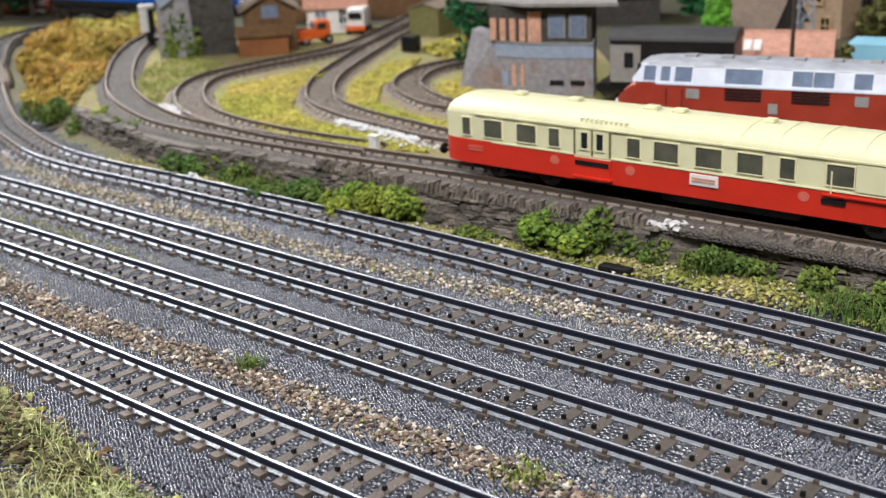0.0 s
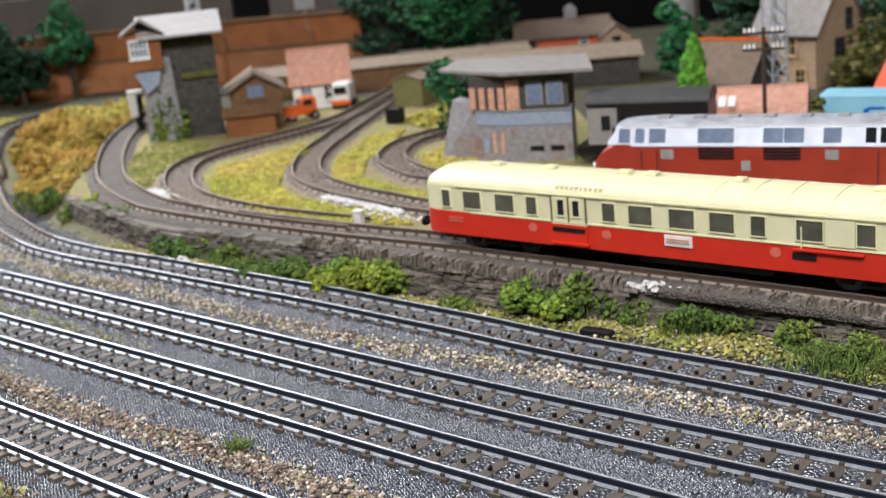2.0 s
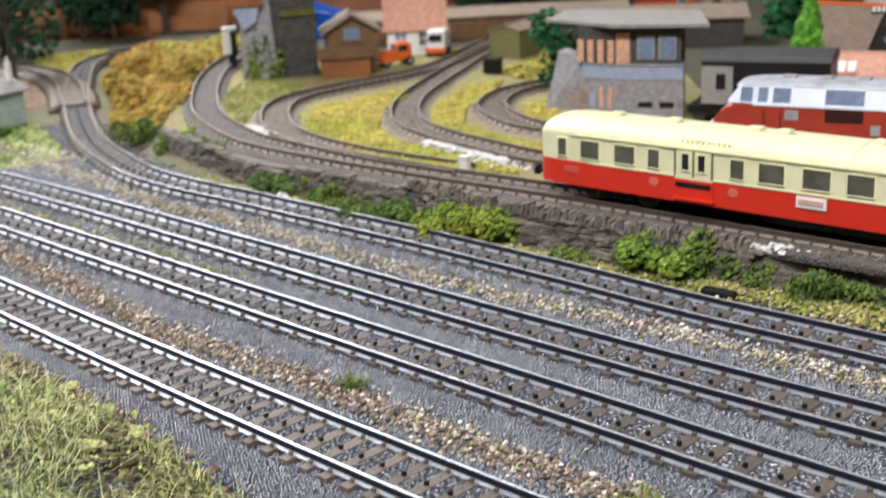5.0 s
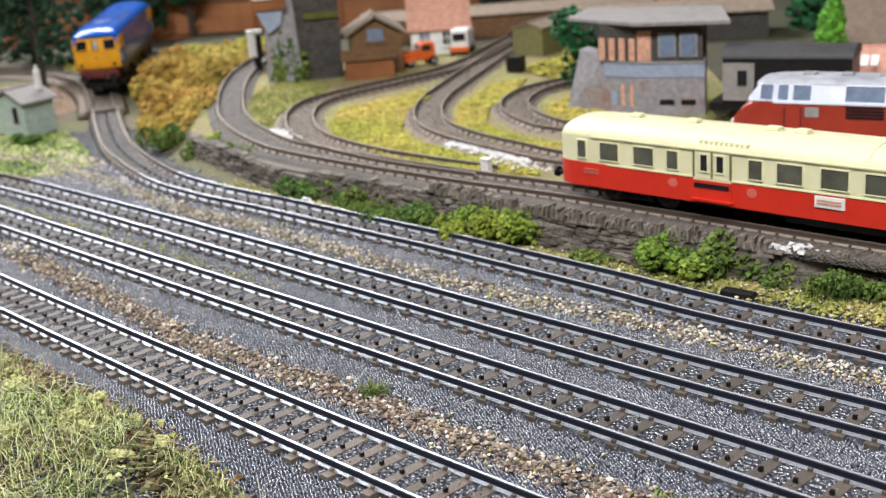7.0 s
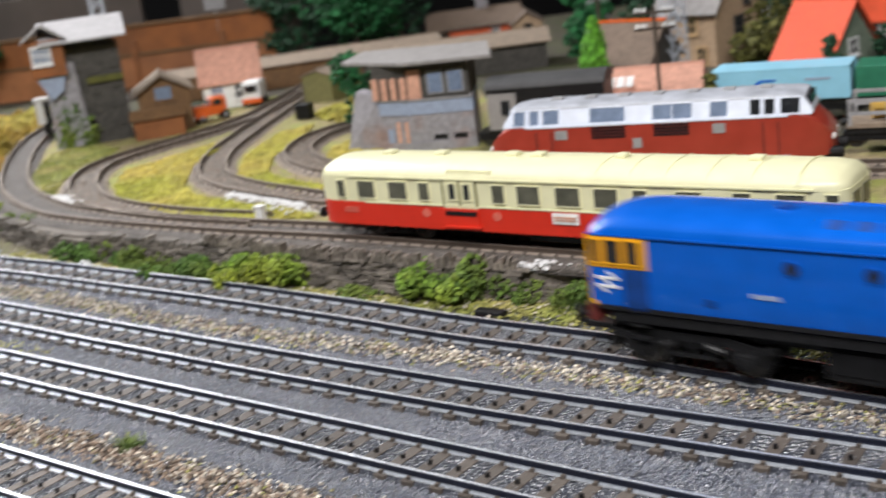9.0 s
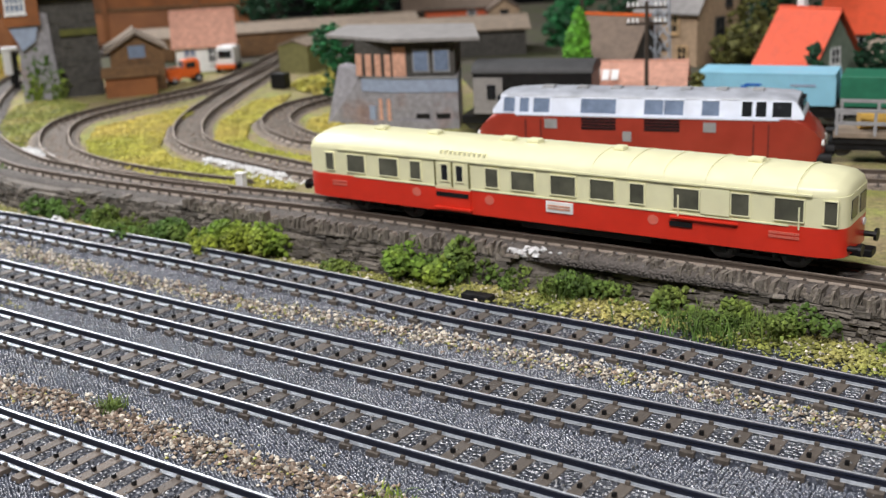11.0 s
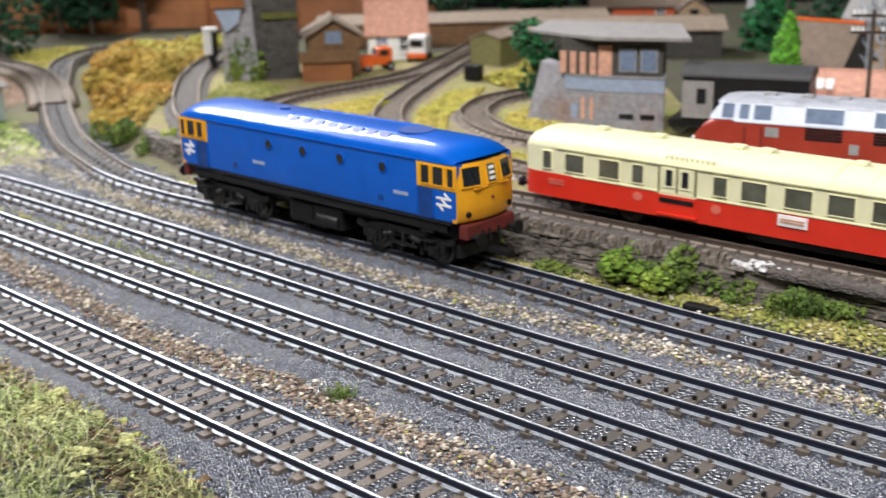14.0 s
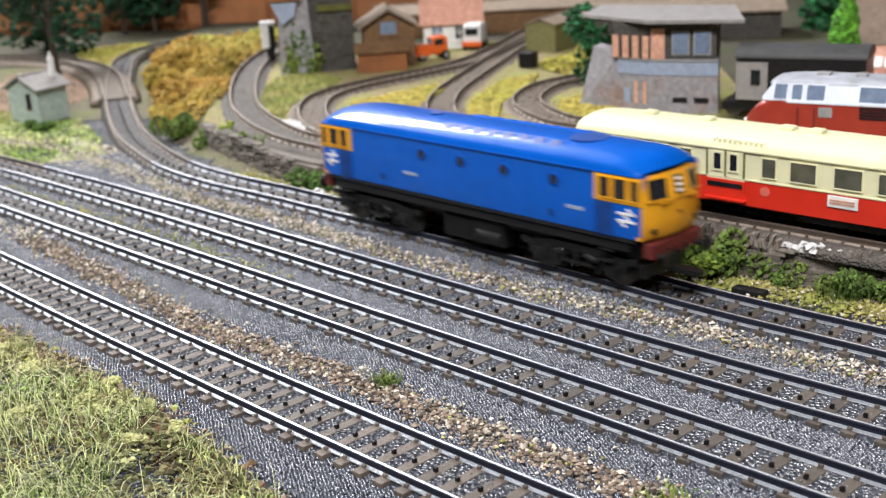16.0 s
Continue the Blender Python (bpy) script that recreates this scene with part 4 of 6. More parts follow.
def diesel_red(m):
    root = empty("diesel_locomotive", "dark red diesel locomotive with a silver-grey window band, parked", "locomotive", m=m)
    L, W, Z0, ZB, Z1, Z2 = 0.0960, 0.0165, 0.0080, 0.0262, 0.0342, 0.0362

    def nose(f, k):
        return [(L - d, f(a)) for d, a in ((0, 0.66), (0.0014, 0.82), (0.0045, 0.93), (0.010, 0.99), (0.022, 1))]

    lower = [(L - d, [(-W * a, Z0), (-W * a, ZB - k), (W * a, ZB - k), (W * a, Z0)]) for d, a, k in ((0, 0.45, 0.0105), (0.0012, 0.66, 0.0085), (0.0045, 0.84, 0.0052), (0.010, 0.95, 0.0020), (0.018, 1, 0))]
    loft("lower_body", lower + [(-x, r) for x, r in lower[::-1]], OXBLOOD, root, "dark red bodywork")
    hood = [(L - d, roof_ring(W * a, min(ZB - 0.0004, ZB + h - 0.0022), ZB + h, 6)) for d, a, h in ((0.0012, 0.50, -0.0080), (0.0045, 0.76, -0.0040), (0.010, 0.90, 0.0002), (0.015, 0.95, 0.0018), (0.020, 0.99, 0.0024))]
    for s in (1, -1):
        loft("nose", [(s * x, r) for x, r in hood], OXBLOOD, root, "rounded red nose")
    upper = [(L - 0.0100, rect_ring(W * 0.92, ZB, ZB + 0.0016)), (L - 0.0145, rect_ring(W * 0.94, ZB, Z1 - 0.001)), (L - 0.0185, rect_ring(W * 0.96, ZB, Z1))]
    loft("window_band", upper + [(-x, r) for x, r in upper[::-1]], SILVER, root, "silver-grey window band")
    r1 = [(L - 0.0135, roof_ring(W * 0.92, Z1 - 0.001, Z1 + 0.0006)), (L - 0.018, roof_ring(W * 0.97, Z1, Z2 - 0.001)), (L - 0.03, roof_ring(W * 0.985, Z1, Z2))]
    loft("roof", r1 + [(-x, r) for x, r in r1[::-1]], mat("silver_roof", (0.42, 0.44, 0.49), 0.42, 0.1, 150, 0.25), root, "dusty grey roof")
    for side in (1, -1):
        y = W * 0.96
        for x, w in ((-0.0770, 0.0060), (-0.0690, 0.0048), (-0.0600, 0.0085), (-0.027, 0.0205), (0.0048, 0.0108), (0.0160, 0.0108), (0.0363, 0.0095), (0.0560, 0.0055), (0.0635, 0.0055), (0.0745, 0.0100)):
            side_window(root, x, 0.0302, w, 0.0062, y, side, SILVER, GLASS_B if x < 0.05 else GLASS, 0.0005)
        for x in (-0.0265, 0.0098):
            b = bmesh.new()
            for k in range(4):
                add_box(b, (x, side * (W + 0.0001), 0.0205 + k * 0.0014), (0.0200, 0.0006, 0.0009))
            part("grille", b, GLASS, root, "dark slatted grille")
        for x in (-0.0545, 0.0363):
            box("grille", (x, side * (W + 0.0001), 0.0222), (0.0070, 0.0006, 0.0042), GREY, root)
        box("emblem", (-0.0100, side * (W + 0.0001), 0.0172), (0.0050, 0.0005, 0.0044), GREY, root)
        for x in (-0.060, -0.068, 0.060, 0.068):
            box("door_edge", (x, side * (W + 0.0001), 0.0165), (0.0008, 0.0005, 0.0150), bpy.data.materials["beam_red"], root)
        box("waist_trim", (0, side * (W + 0.0002), ZB), (2 * L - 0.045, 0.0006, 0.0009), SILVER, root)
        box("skirt_trim", (0, side * (W + 0.0002), Z0 + 0.0006), (2 * L - 0.045, 0.0006, 0.0012), SILVER, root)
    for s in (1, -1):
        for yy in (-0.0065, 0.0065):
            box("windscreen", (s * (L - 0.0125), yy, 0.0305), (0.0030, 0.0098, 0.0056), GLASS, root)
            cyl("headlamp", (s * (L - 0.004), yy * 1.4, 0.0150), (s * (L + 0.0003), yy * 1.2, 0.0150), 0.0016, WHITE, root, seg=12)
            cyl("buffer", (s * (L - 0.006), yy * 1.5, 0.0085), (s * (L + 0.005), yy * 1.5, 0.0085), 0.0026, BLACK, root, seg=12)
        bogie_at(root, s * 0.0560, 0.034, 0.0058)
    box("underframe", (0, 0, 0.0068), (0.16, 0.026, 0.004), BLACK, root)
    for k in range(7):
        box("roof_hatch", (-0.060 + k * 0.02, 0, Z2 + 0.0002), (0.006, 0.009, 0.0010), GREY, root, "", 0.0002)
    for o in root.children_recursive:
        for v in o.data.vertices:
            if v.co.z > ZB:
                v.co.y *= 1 - 24.0 * (v.co.z - ZB)
            if v.co.z > Z0:
                v.co.z = Z0 + (v.co.z - Z0) * 1.09
            if v.co.x < -0.055:
                v.co.x += 0.15 * (v.co.x + 0.055)
    for o in root.children:
        o.data.transform(Matrix.Diagonal((0.81, 0.97, 0.95, 1)))
        for q in o.children:
            q.data.transform(Matrix.Diagonal((0.81, 0.97, 0.95, 1)))
    return root


def wagon(name, m, length, body, color, label, roof=None, z=0.010, h=0.026, parts=()):
    root = empty(name, label, "wagon", m=m)
    box("chassis", (0, 0, 0.0082), (length, 0.024, 0.003), BLACK_M, root)
    for s in (1, -1):
        for k in (-0.011, 0.011):
            w = add_cyl(bmesh.new(), (s * length * 0.36 + k, -0.0095, 0.0055), (s * length * 0.36 + k, -0.0072, 0.0055), 0.0055, seg=16)
            add_cyl(w, (s * length * 0.36 + k, 0.0072, 0.0055), (s * length * 0.36 + k, 0.0095, 0.0055), 0.0055, seg=16)
            part("wheelset", w, WHEEL, root)
        box("axle_guard", (s * length * 0.36, 0, 0.0055), (0.034, 0.0225, 0.0040), BLACK, root)
        cyl("buffer", (s * length / 2, 0.0085, 0.0085), (s * (length / 2 + 0.005), 0.0085, 0.0085), 0.0020, BLACK, root, seg=10)
    if body:
        box("body", (0, 0, z + h / 2), (length, body, h), color, root, "", 0.0005)
    if roof:
        loft("roof", [(x, roof_ring(body / 2 + 0.0006, z + h, z + h + 0.0055)) for x in (-length / 2 - 0.0006, length / 2 + 0.0006)], roof, root)
    return root


def along(p, q, z):
    a = math.degrees(math.atan2(q[1] - p[1], q[0] - p[0]))
    return pose((p[0] + q[0]) / 2, (p[1] + q[1]) / 2, z, 0, 0, a)


LOCO = diesel_blue()
railcar(along((0.0145, 0.5085), (0.1915, 0.3615), 0.0128))
diesel_red(along((0.0955, 0.5650), (0.2315, 0.4947), 0.0128))
rng = np.random.default_rng(5)


# ---- retaining wall of slate rubble with upright coping stones ----
WALL = spline([(-0.215, 0.700), (-0.172, 0.640), (-0.130, 0.592), (-0.060, 0.538), (0.001, 0.478), (0.040, 0.447), (0.076, 0.427), (0.108, 0.410), (0.135, 0.386), (0.160, 0.362), (0.21, 0.312), (0.30, 0.225)], 0.0005)


def stone_wall():
    root = empty("retaining_wall", kind="structure")
    tagged(root, "weathered slate retaining wall with upright coping stones", "wall")
    d, n = normals(WALL)
    sweep("rubble_core", WALL, [(0.0008, -0.010), (0.0008, 0.0078), (0.0075, 0.0078), (0.0075, -0.010)], STONE_J, root, "dark mortar behind the stones")
    rest_v, rest_f = [], []
    near, s_len = [], len(WALL)

    def x_of(i):
        return WALL[i][0]

    def brick_v(i0, i1, z0, z1, out, back=0.004):
        a, b = WALL[i0], WALL[min(i1, s_len - 1)]
        na, nb = n[i0], n[min(i1, s_len - 1)]
        q = []
        for p, m in ((a, na), (b, nb)):
            for o, z in ((-out, z0), (-out, z1), (back, z1), (back, z0)):
                q.append(p + m * (o + rng.normal(0, 0.00022)) + np.array([0, 0, z + rng.normal(0, 0.00022)]))
        return q, [(0, 1, 2, 3), (7, 6, 5, 4), (0, 4, 5, 1), (1, 5, 6, 2), (2, 6, 7, 3), (3, 7, 4, 0)]

    def crest(i):
        """The top of the coursed stones: ragged on the far stretch, broken at the gap and lower past it."""
        x = WALL[i][0]
        wave = 0.0012 * math.sin(i * 0.021) + 0.0008 * math.sin(i * 0.083 + 1)
        if x < -0.055:
            return 0.0080 + wave
        if 0.076 < x < 0.098:
            return 0.0015 + wave
        return (0.0092 if x < 0.076 else 0.0068) + 0.5 * wave

    z = -0.0065
    while z < 0.0100:
        h = rng.uniform(0.0008, 0.0018)
        i = 0
        while i < s_len - 16:
            w = int(rng.uniform(3, 15))
            lift = 0.0007 * math.sin(i * 0.035 + z * 400)
            if z + h < crest(i) + 0.001:
                batter = 0.0028 * max(0, 1 - (z + 0.0065) / 0.015)
                v, f = brick_v(i, i + w, z + lift, z + lift + h * rng.uniform(0.75, 1.0), batter + rng.uniform(0.0, 0.0021))
                near.append((v, f, i, z))
            i += w
        z += h
    i = 0
    while i < s_len - 12:
        w = int(rng.uniform(1, 4))
        x = WALL[i][0]
        low = crest(i) - 0.0008
        if x > -0.055 and not 0.076 < x < 0.098:
            v, f = brick_v(i, i + w, low, low + rng.uniform(0.0022, 0.0056), rng.uniform(0.0, 0.0024), rng.uniform(0.0012, 0.0034))
            slant = rng.normal(0.0004, 0.0008) * d[i]
            v = [p + slant if k % 4 in (1, 2) else p for k, p in enumerate(v)]
            near.append((v, f, i, 1.0))
        i += w
    picked = 0
    for v, f, i, zz in near:
        if zz == 1.0 and x_of(i) > -0.055 and picked < 290:
            link("coping_stone", v, f, STONE, root)
            picked += 1
        else:
            k = len(rest_v)
            rest_v += v
            rest_f += [tuple(q + k for q in face) for face in f]
    tagged(link("rubble_stones", rest_v, rest_f, STONE_J, root, "courses of thin slate stones"), kind="stuff")


stone_wall()

# plaster lump and dark block by the wall
specks("plaster_lump", [(0.0785 + 0.0009 * k + rng.normal(0, 0.0006), 0.4285 - 0.00045 * k + rng.normal(0, 0.0013), 0.0082 + rng.uniform(-0.001, 0.001)) for k in range(24)], rng.uniform(0.0014, 0.0030, 24), PLASTER, None, "", 0.25, 0.5, rng)
tagged(bpy.data.objects["plaster_lump"], "lump of bare white plaster in a gap of the wall", "plaster", kind="stuff")
tagged(box("point_motor", (0, 0, 0), (0.0125, 0.0050, 0.0026), BLACK, None, "", 0.0006, pose(0.063, 0.4120, -0.0036, 0, 0, -38)), "small black point motor beside the running line", "point motor")


# ---- loose ballast, gravel and turf on the low board ----
def scatter(line, spread, count, z, lo=0, hi=None, off=0.0):
    d, n = normals(line)
    i = rng.integers(lo, hi or len(line), count)
    w = rng.normal(0, spread, count) + off
    p = line[i] + n[i] * w[:, None] + d[i] * rng.uniform(-0.002, 0.002, count)[:, None]
    p[:, 2] = z
    return p


MID_AB = spline([(-0.33, 0.595), (-0.25, 0.513), (-0.165, 0.425), (-0.136, 0.393), (-0.089, 0.355), (-0.068, 0.337), (-0.031, 0.304), (0.0, 0.278), (0.05, 0.235)])
MID_CD = spline([(-0.37, 0.735), (-0.314, 0.71), (-0.240, 0.634), (-0.185, 0.573), (-0.130, 0.526), (-0.075, 0.472), (-0.02, 0.424), (0.03, 0.386), (0.08, 0.343), (0.125, 0.305), (0.17, 0.265)])
MID_BC = spline([(-0.38, 0.675), (-0.24, 0.557), (-0.15, 0.478), (-0.085, 0.415), (0.0, 0.342), (0.06, 0.292), (0.12, 0.247)])
VERGE = spline([(-0.165, 0.628), (-0.128, 0.580), (-0.07, 0.528), (-0.01, 0.477), (0.05, 0.432), (0.095, 0.398), (0.13, 0.372), (0.17, 0.330), (0.25, 0.250)])


def litter(name, line, spread, count, size, material, label, category, off=0.0, lo=0, hi=None, z=-0.0040):
    p = scatter(line, spread, count, z, lo, hi, off)
    p[:, 2] += rng.uniform(-0.0006, 0.0008, count)
    return tagged(specks(name, p, rng.uniform(size * 0.5, size * 1.3, count), material, None, "", 0.3, 0.75, rng), label, category, kind="stuff")


litter("gravel", MID_AB, 0.0034, 3400, 0.00085, GRAVEL, "brown and tan loose gravel between the sidings", "gravel", 0.0, 30)
litter("gravel", MID_AB, 0.0042, 1900, 0.0008, GRAVEL_P, "pale loose gravel between the sidings", "gravel", 0.001, 0)
litter("gravel", MID_CD, 0.0036, 3800, 0.00075, GRAVEL_P, "pale stone chippings along the running line", "gravel")
litter("gravel", MID_CD, 0.0036, 1500, 0.0007, GRAVEL, "brown stone chippings along the running line", "gravel", -0.001, 60)
litter("turf", MID_CD, 0.0038, 1200, 0.0006, GRASS_L, "thin yellow-green turf among the chippings", "turf", -0.0015, 10)
litter("turf", MID_AB, 0.0040, 350, 0.0006, GRASS_L, "thin yellow-green turf among the gravel", "turf", 0.001)
litter("turf", MID_BC, 0.0030, 700, 0.0006, GRASS_L, "sparse turf between two tracks", "turf", 0.0, 0, 90)
litter("turf", VERGE, 0.0065, 17000, 0.0008, GRASS_L, "mossy yellow-green verge at the foot of the wall", "turf", 0.0025, z=-0.0048)
litter("gravel", VERGE, 0.0065, 900, 0.0007, GRAVEL_P, "scattered pale chippings on the verge", "gravel", 0.001)
for z0, line in ((-0.0034, LINE_A), (-0.0034, LINE_B), (-0.0034, LINE_C), (-0.0034, LINE_D[9:])):
    litter("ballast", spline(line), 0.0056, 4600, 0.00046, GRAVEL_G, "fine grey ballast grains between the sleepers", "ballast", 0, z=z0)


for line in (LINE_E, LINE_H, LINE_I, LINE_J):
    litter("ballast", spline([(1.034 * p[0] + 0.0005, 1.034 * p[1] - 0.0002, 0) for p in line]), 0.0075, 3000, 0.0006, GRAVEL_G if line is LINE_E else GRAVEL, "ballast grains of the yard track", "ballast", 0, z=0.0128 - 0.0033)


def pebbles(first, second, label, step=0.00112):
    """Rounded ballast pebbles laid close over the strip between two lines of points."""
    a = spline([(p[0], p[1], 0) for p in first])
    a = a[::4]
    b = spline([(p[0], p[1], 0) for p in second], 0.0004)
    out, row, carry = [], 0, 0.0
    for p, q in zip(a, a[1:]):
        run = np.linalg.norm(q - p)
        while carry < run:
            c = p + (q - p) * carry / run
            near = b[np.argmin(np.hypot(b[:, 0] - c[0], b[:, 1] - c[1]))]
            w = near - c
            span = np.linalg.norm(w)
            row += 1
            carry += step * 0.87
            if span < 0.001 or span > 0.06:
                continue
            for j in range(int(span / step) + 1):
                out.append(c + w * ((j + 0.5 * (row % 2)) * step / span))
        carry -= run
    out = np.array(out)
    out = out[(out[:, 0] > -0.36) & (out[:, 1] > 0.16) & (out[:, 0] < 0.24)]
    out[:, :2] += rng.normal(0, step * 0.13, (len(out), 2))
    out[:, 2] = -0.0046 + rng.normal(0, 0.00012, len(out))
    domes("ballast", out, rng.uniform(0.00052, 0.00066, len(out)), PEBBLE, label)


def domes(name, places, sizes, material, label):
    """Low rounded pebbles, each a small smooth dome, in one mesh."""
    n = len(places)
    ang = np.arange(6) * np.pi / 3
    ring = np.stack([np.cos(ang), np.sin(ang)], 1)
    shape = np.vstack([[(0, 0, 1.0)], np.c_[ring * 0.68, np.full(6, 0.72)], np.c_[ring, np.zeros(6)]])
    v = shape[None] * (1 + 0.10 * rng.standard_normal((n, 13, 1)))
    turn = rng.uniform(0, np.pi, (n, 1))
    x, y = v[..., 0] * np.cos(turn) - v[..., 1] * np.sin(turn), v[..., 0] * np.sin(turn) + v[..., 1] * np.cos(turn)
    v = np.stack([x, y, v[..., 2]], 2) * np.asarray(sizes).reshape(n, 1, 1) + np.asarray(places).reshape(n, 1, 3)
    tri = [(0, 1 + k, 1 + (k + 1) % 6) for k in range(6)]
    quad = [(1 + k, 7 + k, 7 + (k + 1) % 6, 1 + (k + 1) % 6) for k in range(6)]
    base = 13 * np.arange(n).reshape(n, 1, 1)
    f = (np.array(tri)[None] + base).reshape(-1, 3).tolist() + (np.array(quad)[None] + base).reshape(-1, 4).tolist()
    return tagged(link(name, v.reshape(-1, 3).tolist(), f, material, None, "", True), label, "ballast", kind="stuff")


def beside(line, off):
    """The line moved sideways by off metres."""
    pts = spline([(p[0], p[1], 0) for p in line])
    _, n = normals(pts)
    return [tuple(p) for p in (pts + n * off)[::6]]


SIDE = 1 if normals(spline([(p[0], p[1], 0) for p in LINE_A]))[1][40][1] > 0 else -1
pebbles(beside(LINE_A, SIDE * 0.0104), beside(LINE_B, -SIDE * 0.0100), "blue-grey pebbled ballast between the sidings")
pebbles(beside(LINE_B, SIDE * 0.0100), beside(LINE_C, -SIDE * 0.0100), "blue-grey pebbled ballast between the straight tracks")
pebbles(beside(LINE_C, SIDE * 0.0100), beside(LINE_D[11:-1], -SIDE * 0.0100), "blue-grey pebbled ballast before the running line")
pebbles(beside(LINE_A, -SIDE * 0.0104), beside(LINE_A, -SIDE * 0.030), "blue-grey pebbled ballast at the board's front")


# ---- bushes, turf and grass ----
def bush(x, y, z, r, h, material, count=260, grain=0.0012, label="", name="bush", category="bush"):
    lobes = [(rng.normal(0, 0.42 * r), rng.normal(0, 0.42 * r), rng.uniform(0.25, 0.8) * h, rng.uniform(0.35, 0.62)) for _ in range(7)]
    p = []
    for _ in range(count):
        lx, ly, lz, k = lobes[rng.integers(len(lobes))]
        d = rng.standard_normal(3)
        d /= np.linalg.norm(d)
        q = np.array([lx, ly, lz]) + d * np.array([r, r, h * 0.75]) * k * rng.uniform(0.75, 1.08)
        p.append((x + q[0], y + q[1], z + max(-0.001, q[2])))
    return tagged(specks(name, p, rng.uniform(grain * 0.6, grain * 1.4, count), material, None, "", 0.35, 1, rng), label, category)


for x, y, r, h, m in ((-0.028, 0.492, 0.008, 0.012, BUSH), (-0.012, 0.484, 0.008, 0.0105, BUSH), (0.041, 0.4405, 0.0075, 0.0125, BUSH), (0.062, 0.437, 0.009, 0.0155, BUSH_G), (0.050, 0.4335, 0.006, 0.009, BUSH), (-0.122, 0.583, 0.009, 0.009, BUSH_G), (-0.109, 0.580, 0.008, 0.011, BUSH), (-0.166, 0.650, 0.010, 0.014, BUSH_G), (-0.237, 0.727, 0.011, 0.014, BUSH_G), (-0.207, 0.705, 0.011, 0.010, BUSH_G), (-0.196, 0.690, 0.008, 0.012, BUSH), (-0.180, 0.665, 0.008, 0.011, BUSH_G), (-0.098, 0.566, 0.008, 0.009, BUSH_G), (-0.060, 0.522, 0.007, 0.009, BUSH_G), (-0.040, 0.504, 0.007, 0.010, BUSH)):
    bush(x, y, -0.005, r * 1.2, h * 1.15, m, 800, 0.0010, "leafy green foam bush at the foot of the stone wall")
for x, y, r, h in ((-0.074, 0.537, 0.012, 0.006), (-0.090, 0.553, 0.012, 0.006), (-0.048, 0.514, 0.010, 0.005), (0.014, 0.464, 0.012, 0.005), (0.078, 0.423, 0.009, 0.007), (0.098, 0.411, 0.010, 0.009), (0.110, 0.402, 0.008, 0.007), (0.130, 0.383, 0.010, 0.008), (0.146, 0.367, 0.010, 0.008), (0.163, 0.348, 0.012, 0.009), (0.19, 0.322, 0.012, 0.008), (-0.142, 0.612, 0.010, 0.006), (-0.187, 0.676, 0.010, 0.007)):
    bush(x, y, -0.005, r, h, BUSH_G, 300, 0.0009, "low dark green ground cover along the wall")


def tufts(name, x0, y0, rx, ry, count, h, material, label, z=-0.005, lean=1.1, width=0.0003):
    p = np.stack([x0 + rng.normal(0, rx, count), y0 + rng.normal(0, ry, count), np.full(count, z)], 1)
    return tagged(blades(name, p, rng.uniform(h * 0.4, h, count), material, lean, width, rng), label, "grass", kind="stuff")


tufts("grass", 0.100, 0.408, 0.006, 0.004, 500, 0.011, BUSH_G, "green grass tuft below the wall")
tufts("grass", 0.148, 0.362, 0.014, 0.008, 900, 0.010, BUSH_G, "green grass tufts along the wall")
tufts("grass", 0.062, 0.437, 0.004, 0.003, 260, 0.018, BUSH_G, "tall green grass in a bush")
tufts("grass", -0.0615, 0.3385, 0.0022, 0.0018, 160, 0.006, BUSH_G, "small green tuft on the ballast")
tufts("grass", 0.018, 0.262, 0.004, 0.003, 120, 0.006, BUSH, "small green tuft on the gravel")
CORNER = np.array([(-0.235, 0.405), (-0.205, 0.388), (-0.165, 0.352), (-0.128, 0.318), (-0.105, 0.292), (-0.080, 0.262), (-0.03, 0.20), (-0.12, 0.15), (-0.36, 0.33)])


def inside(x, y, poly):
    hit = False
    for (ax, ay), (bx, by) in zip(poly, np.roll(poly, -1, 0)):
        if (ay > y) != (by > y) and x < (bx - ax) * (y - ay) / (by - ay) + ax:
            hit = not hit
    return hit


def fill(poly, count):
    lo, hi = poly.min(0), poly.max(0)
    out = []
    while len(out) < count:
        q = rng.uniform(lo, hi)
        if inside(q[0], q[1], poly):
            out.append(q)
    return np.array(out)


def corner_z(a, b):
    """The corner mat: rising a little towards the board's edge, with soft hummocks."""
    return -0.0052 + 0.0042 * max(0, min(1, (0.345 - b - 0.55 * (a + 0.12)) / 0.05)) + 0.0016 * noise.noise((a * 45, b * 45, 1))


def thinned(count, seed, low):
    """Places in the corner where a slow noise is above low, so that each kind of growth gathers in patches."""
    p = fill(CORNER, count)
    return np.array([(a, b, corner_z(a, b)) for a, b in p if noise.noise((a * 38 + seed, b * 38, seed)) > low])


q3 = thinned(9000, 3.0, -0.5)
tagged(specks("turf", q3, rng.uniform(0.0006, 0.0016, len(q3)), DARKTURF, None, "", 0.35, 0.8, rng), "dark crumbly turf under the long grass", "turf", kind="stuff")
q3 = thinned(11000, 5.0, -0.22)
tagged(blades("grass", q3, rng.uniform(0.002, 0.0060, len(q3)), GRASS_F, 1.8, 0.00017, rng), "fresh green grass mat in the board's corner", "grass", kind="stuff")
q3 = thinned(5000, 9.0, 0.05)
tagged(blades("grass", q3, rng.uniform(0.002, 0.0052, len(q3)), BUSH_G, 1.6, 0.00018, rng), "dark green grass in the corner mat", "grass", kind="stuff")
q3 = thinned(7000, 13.0, -0.25)
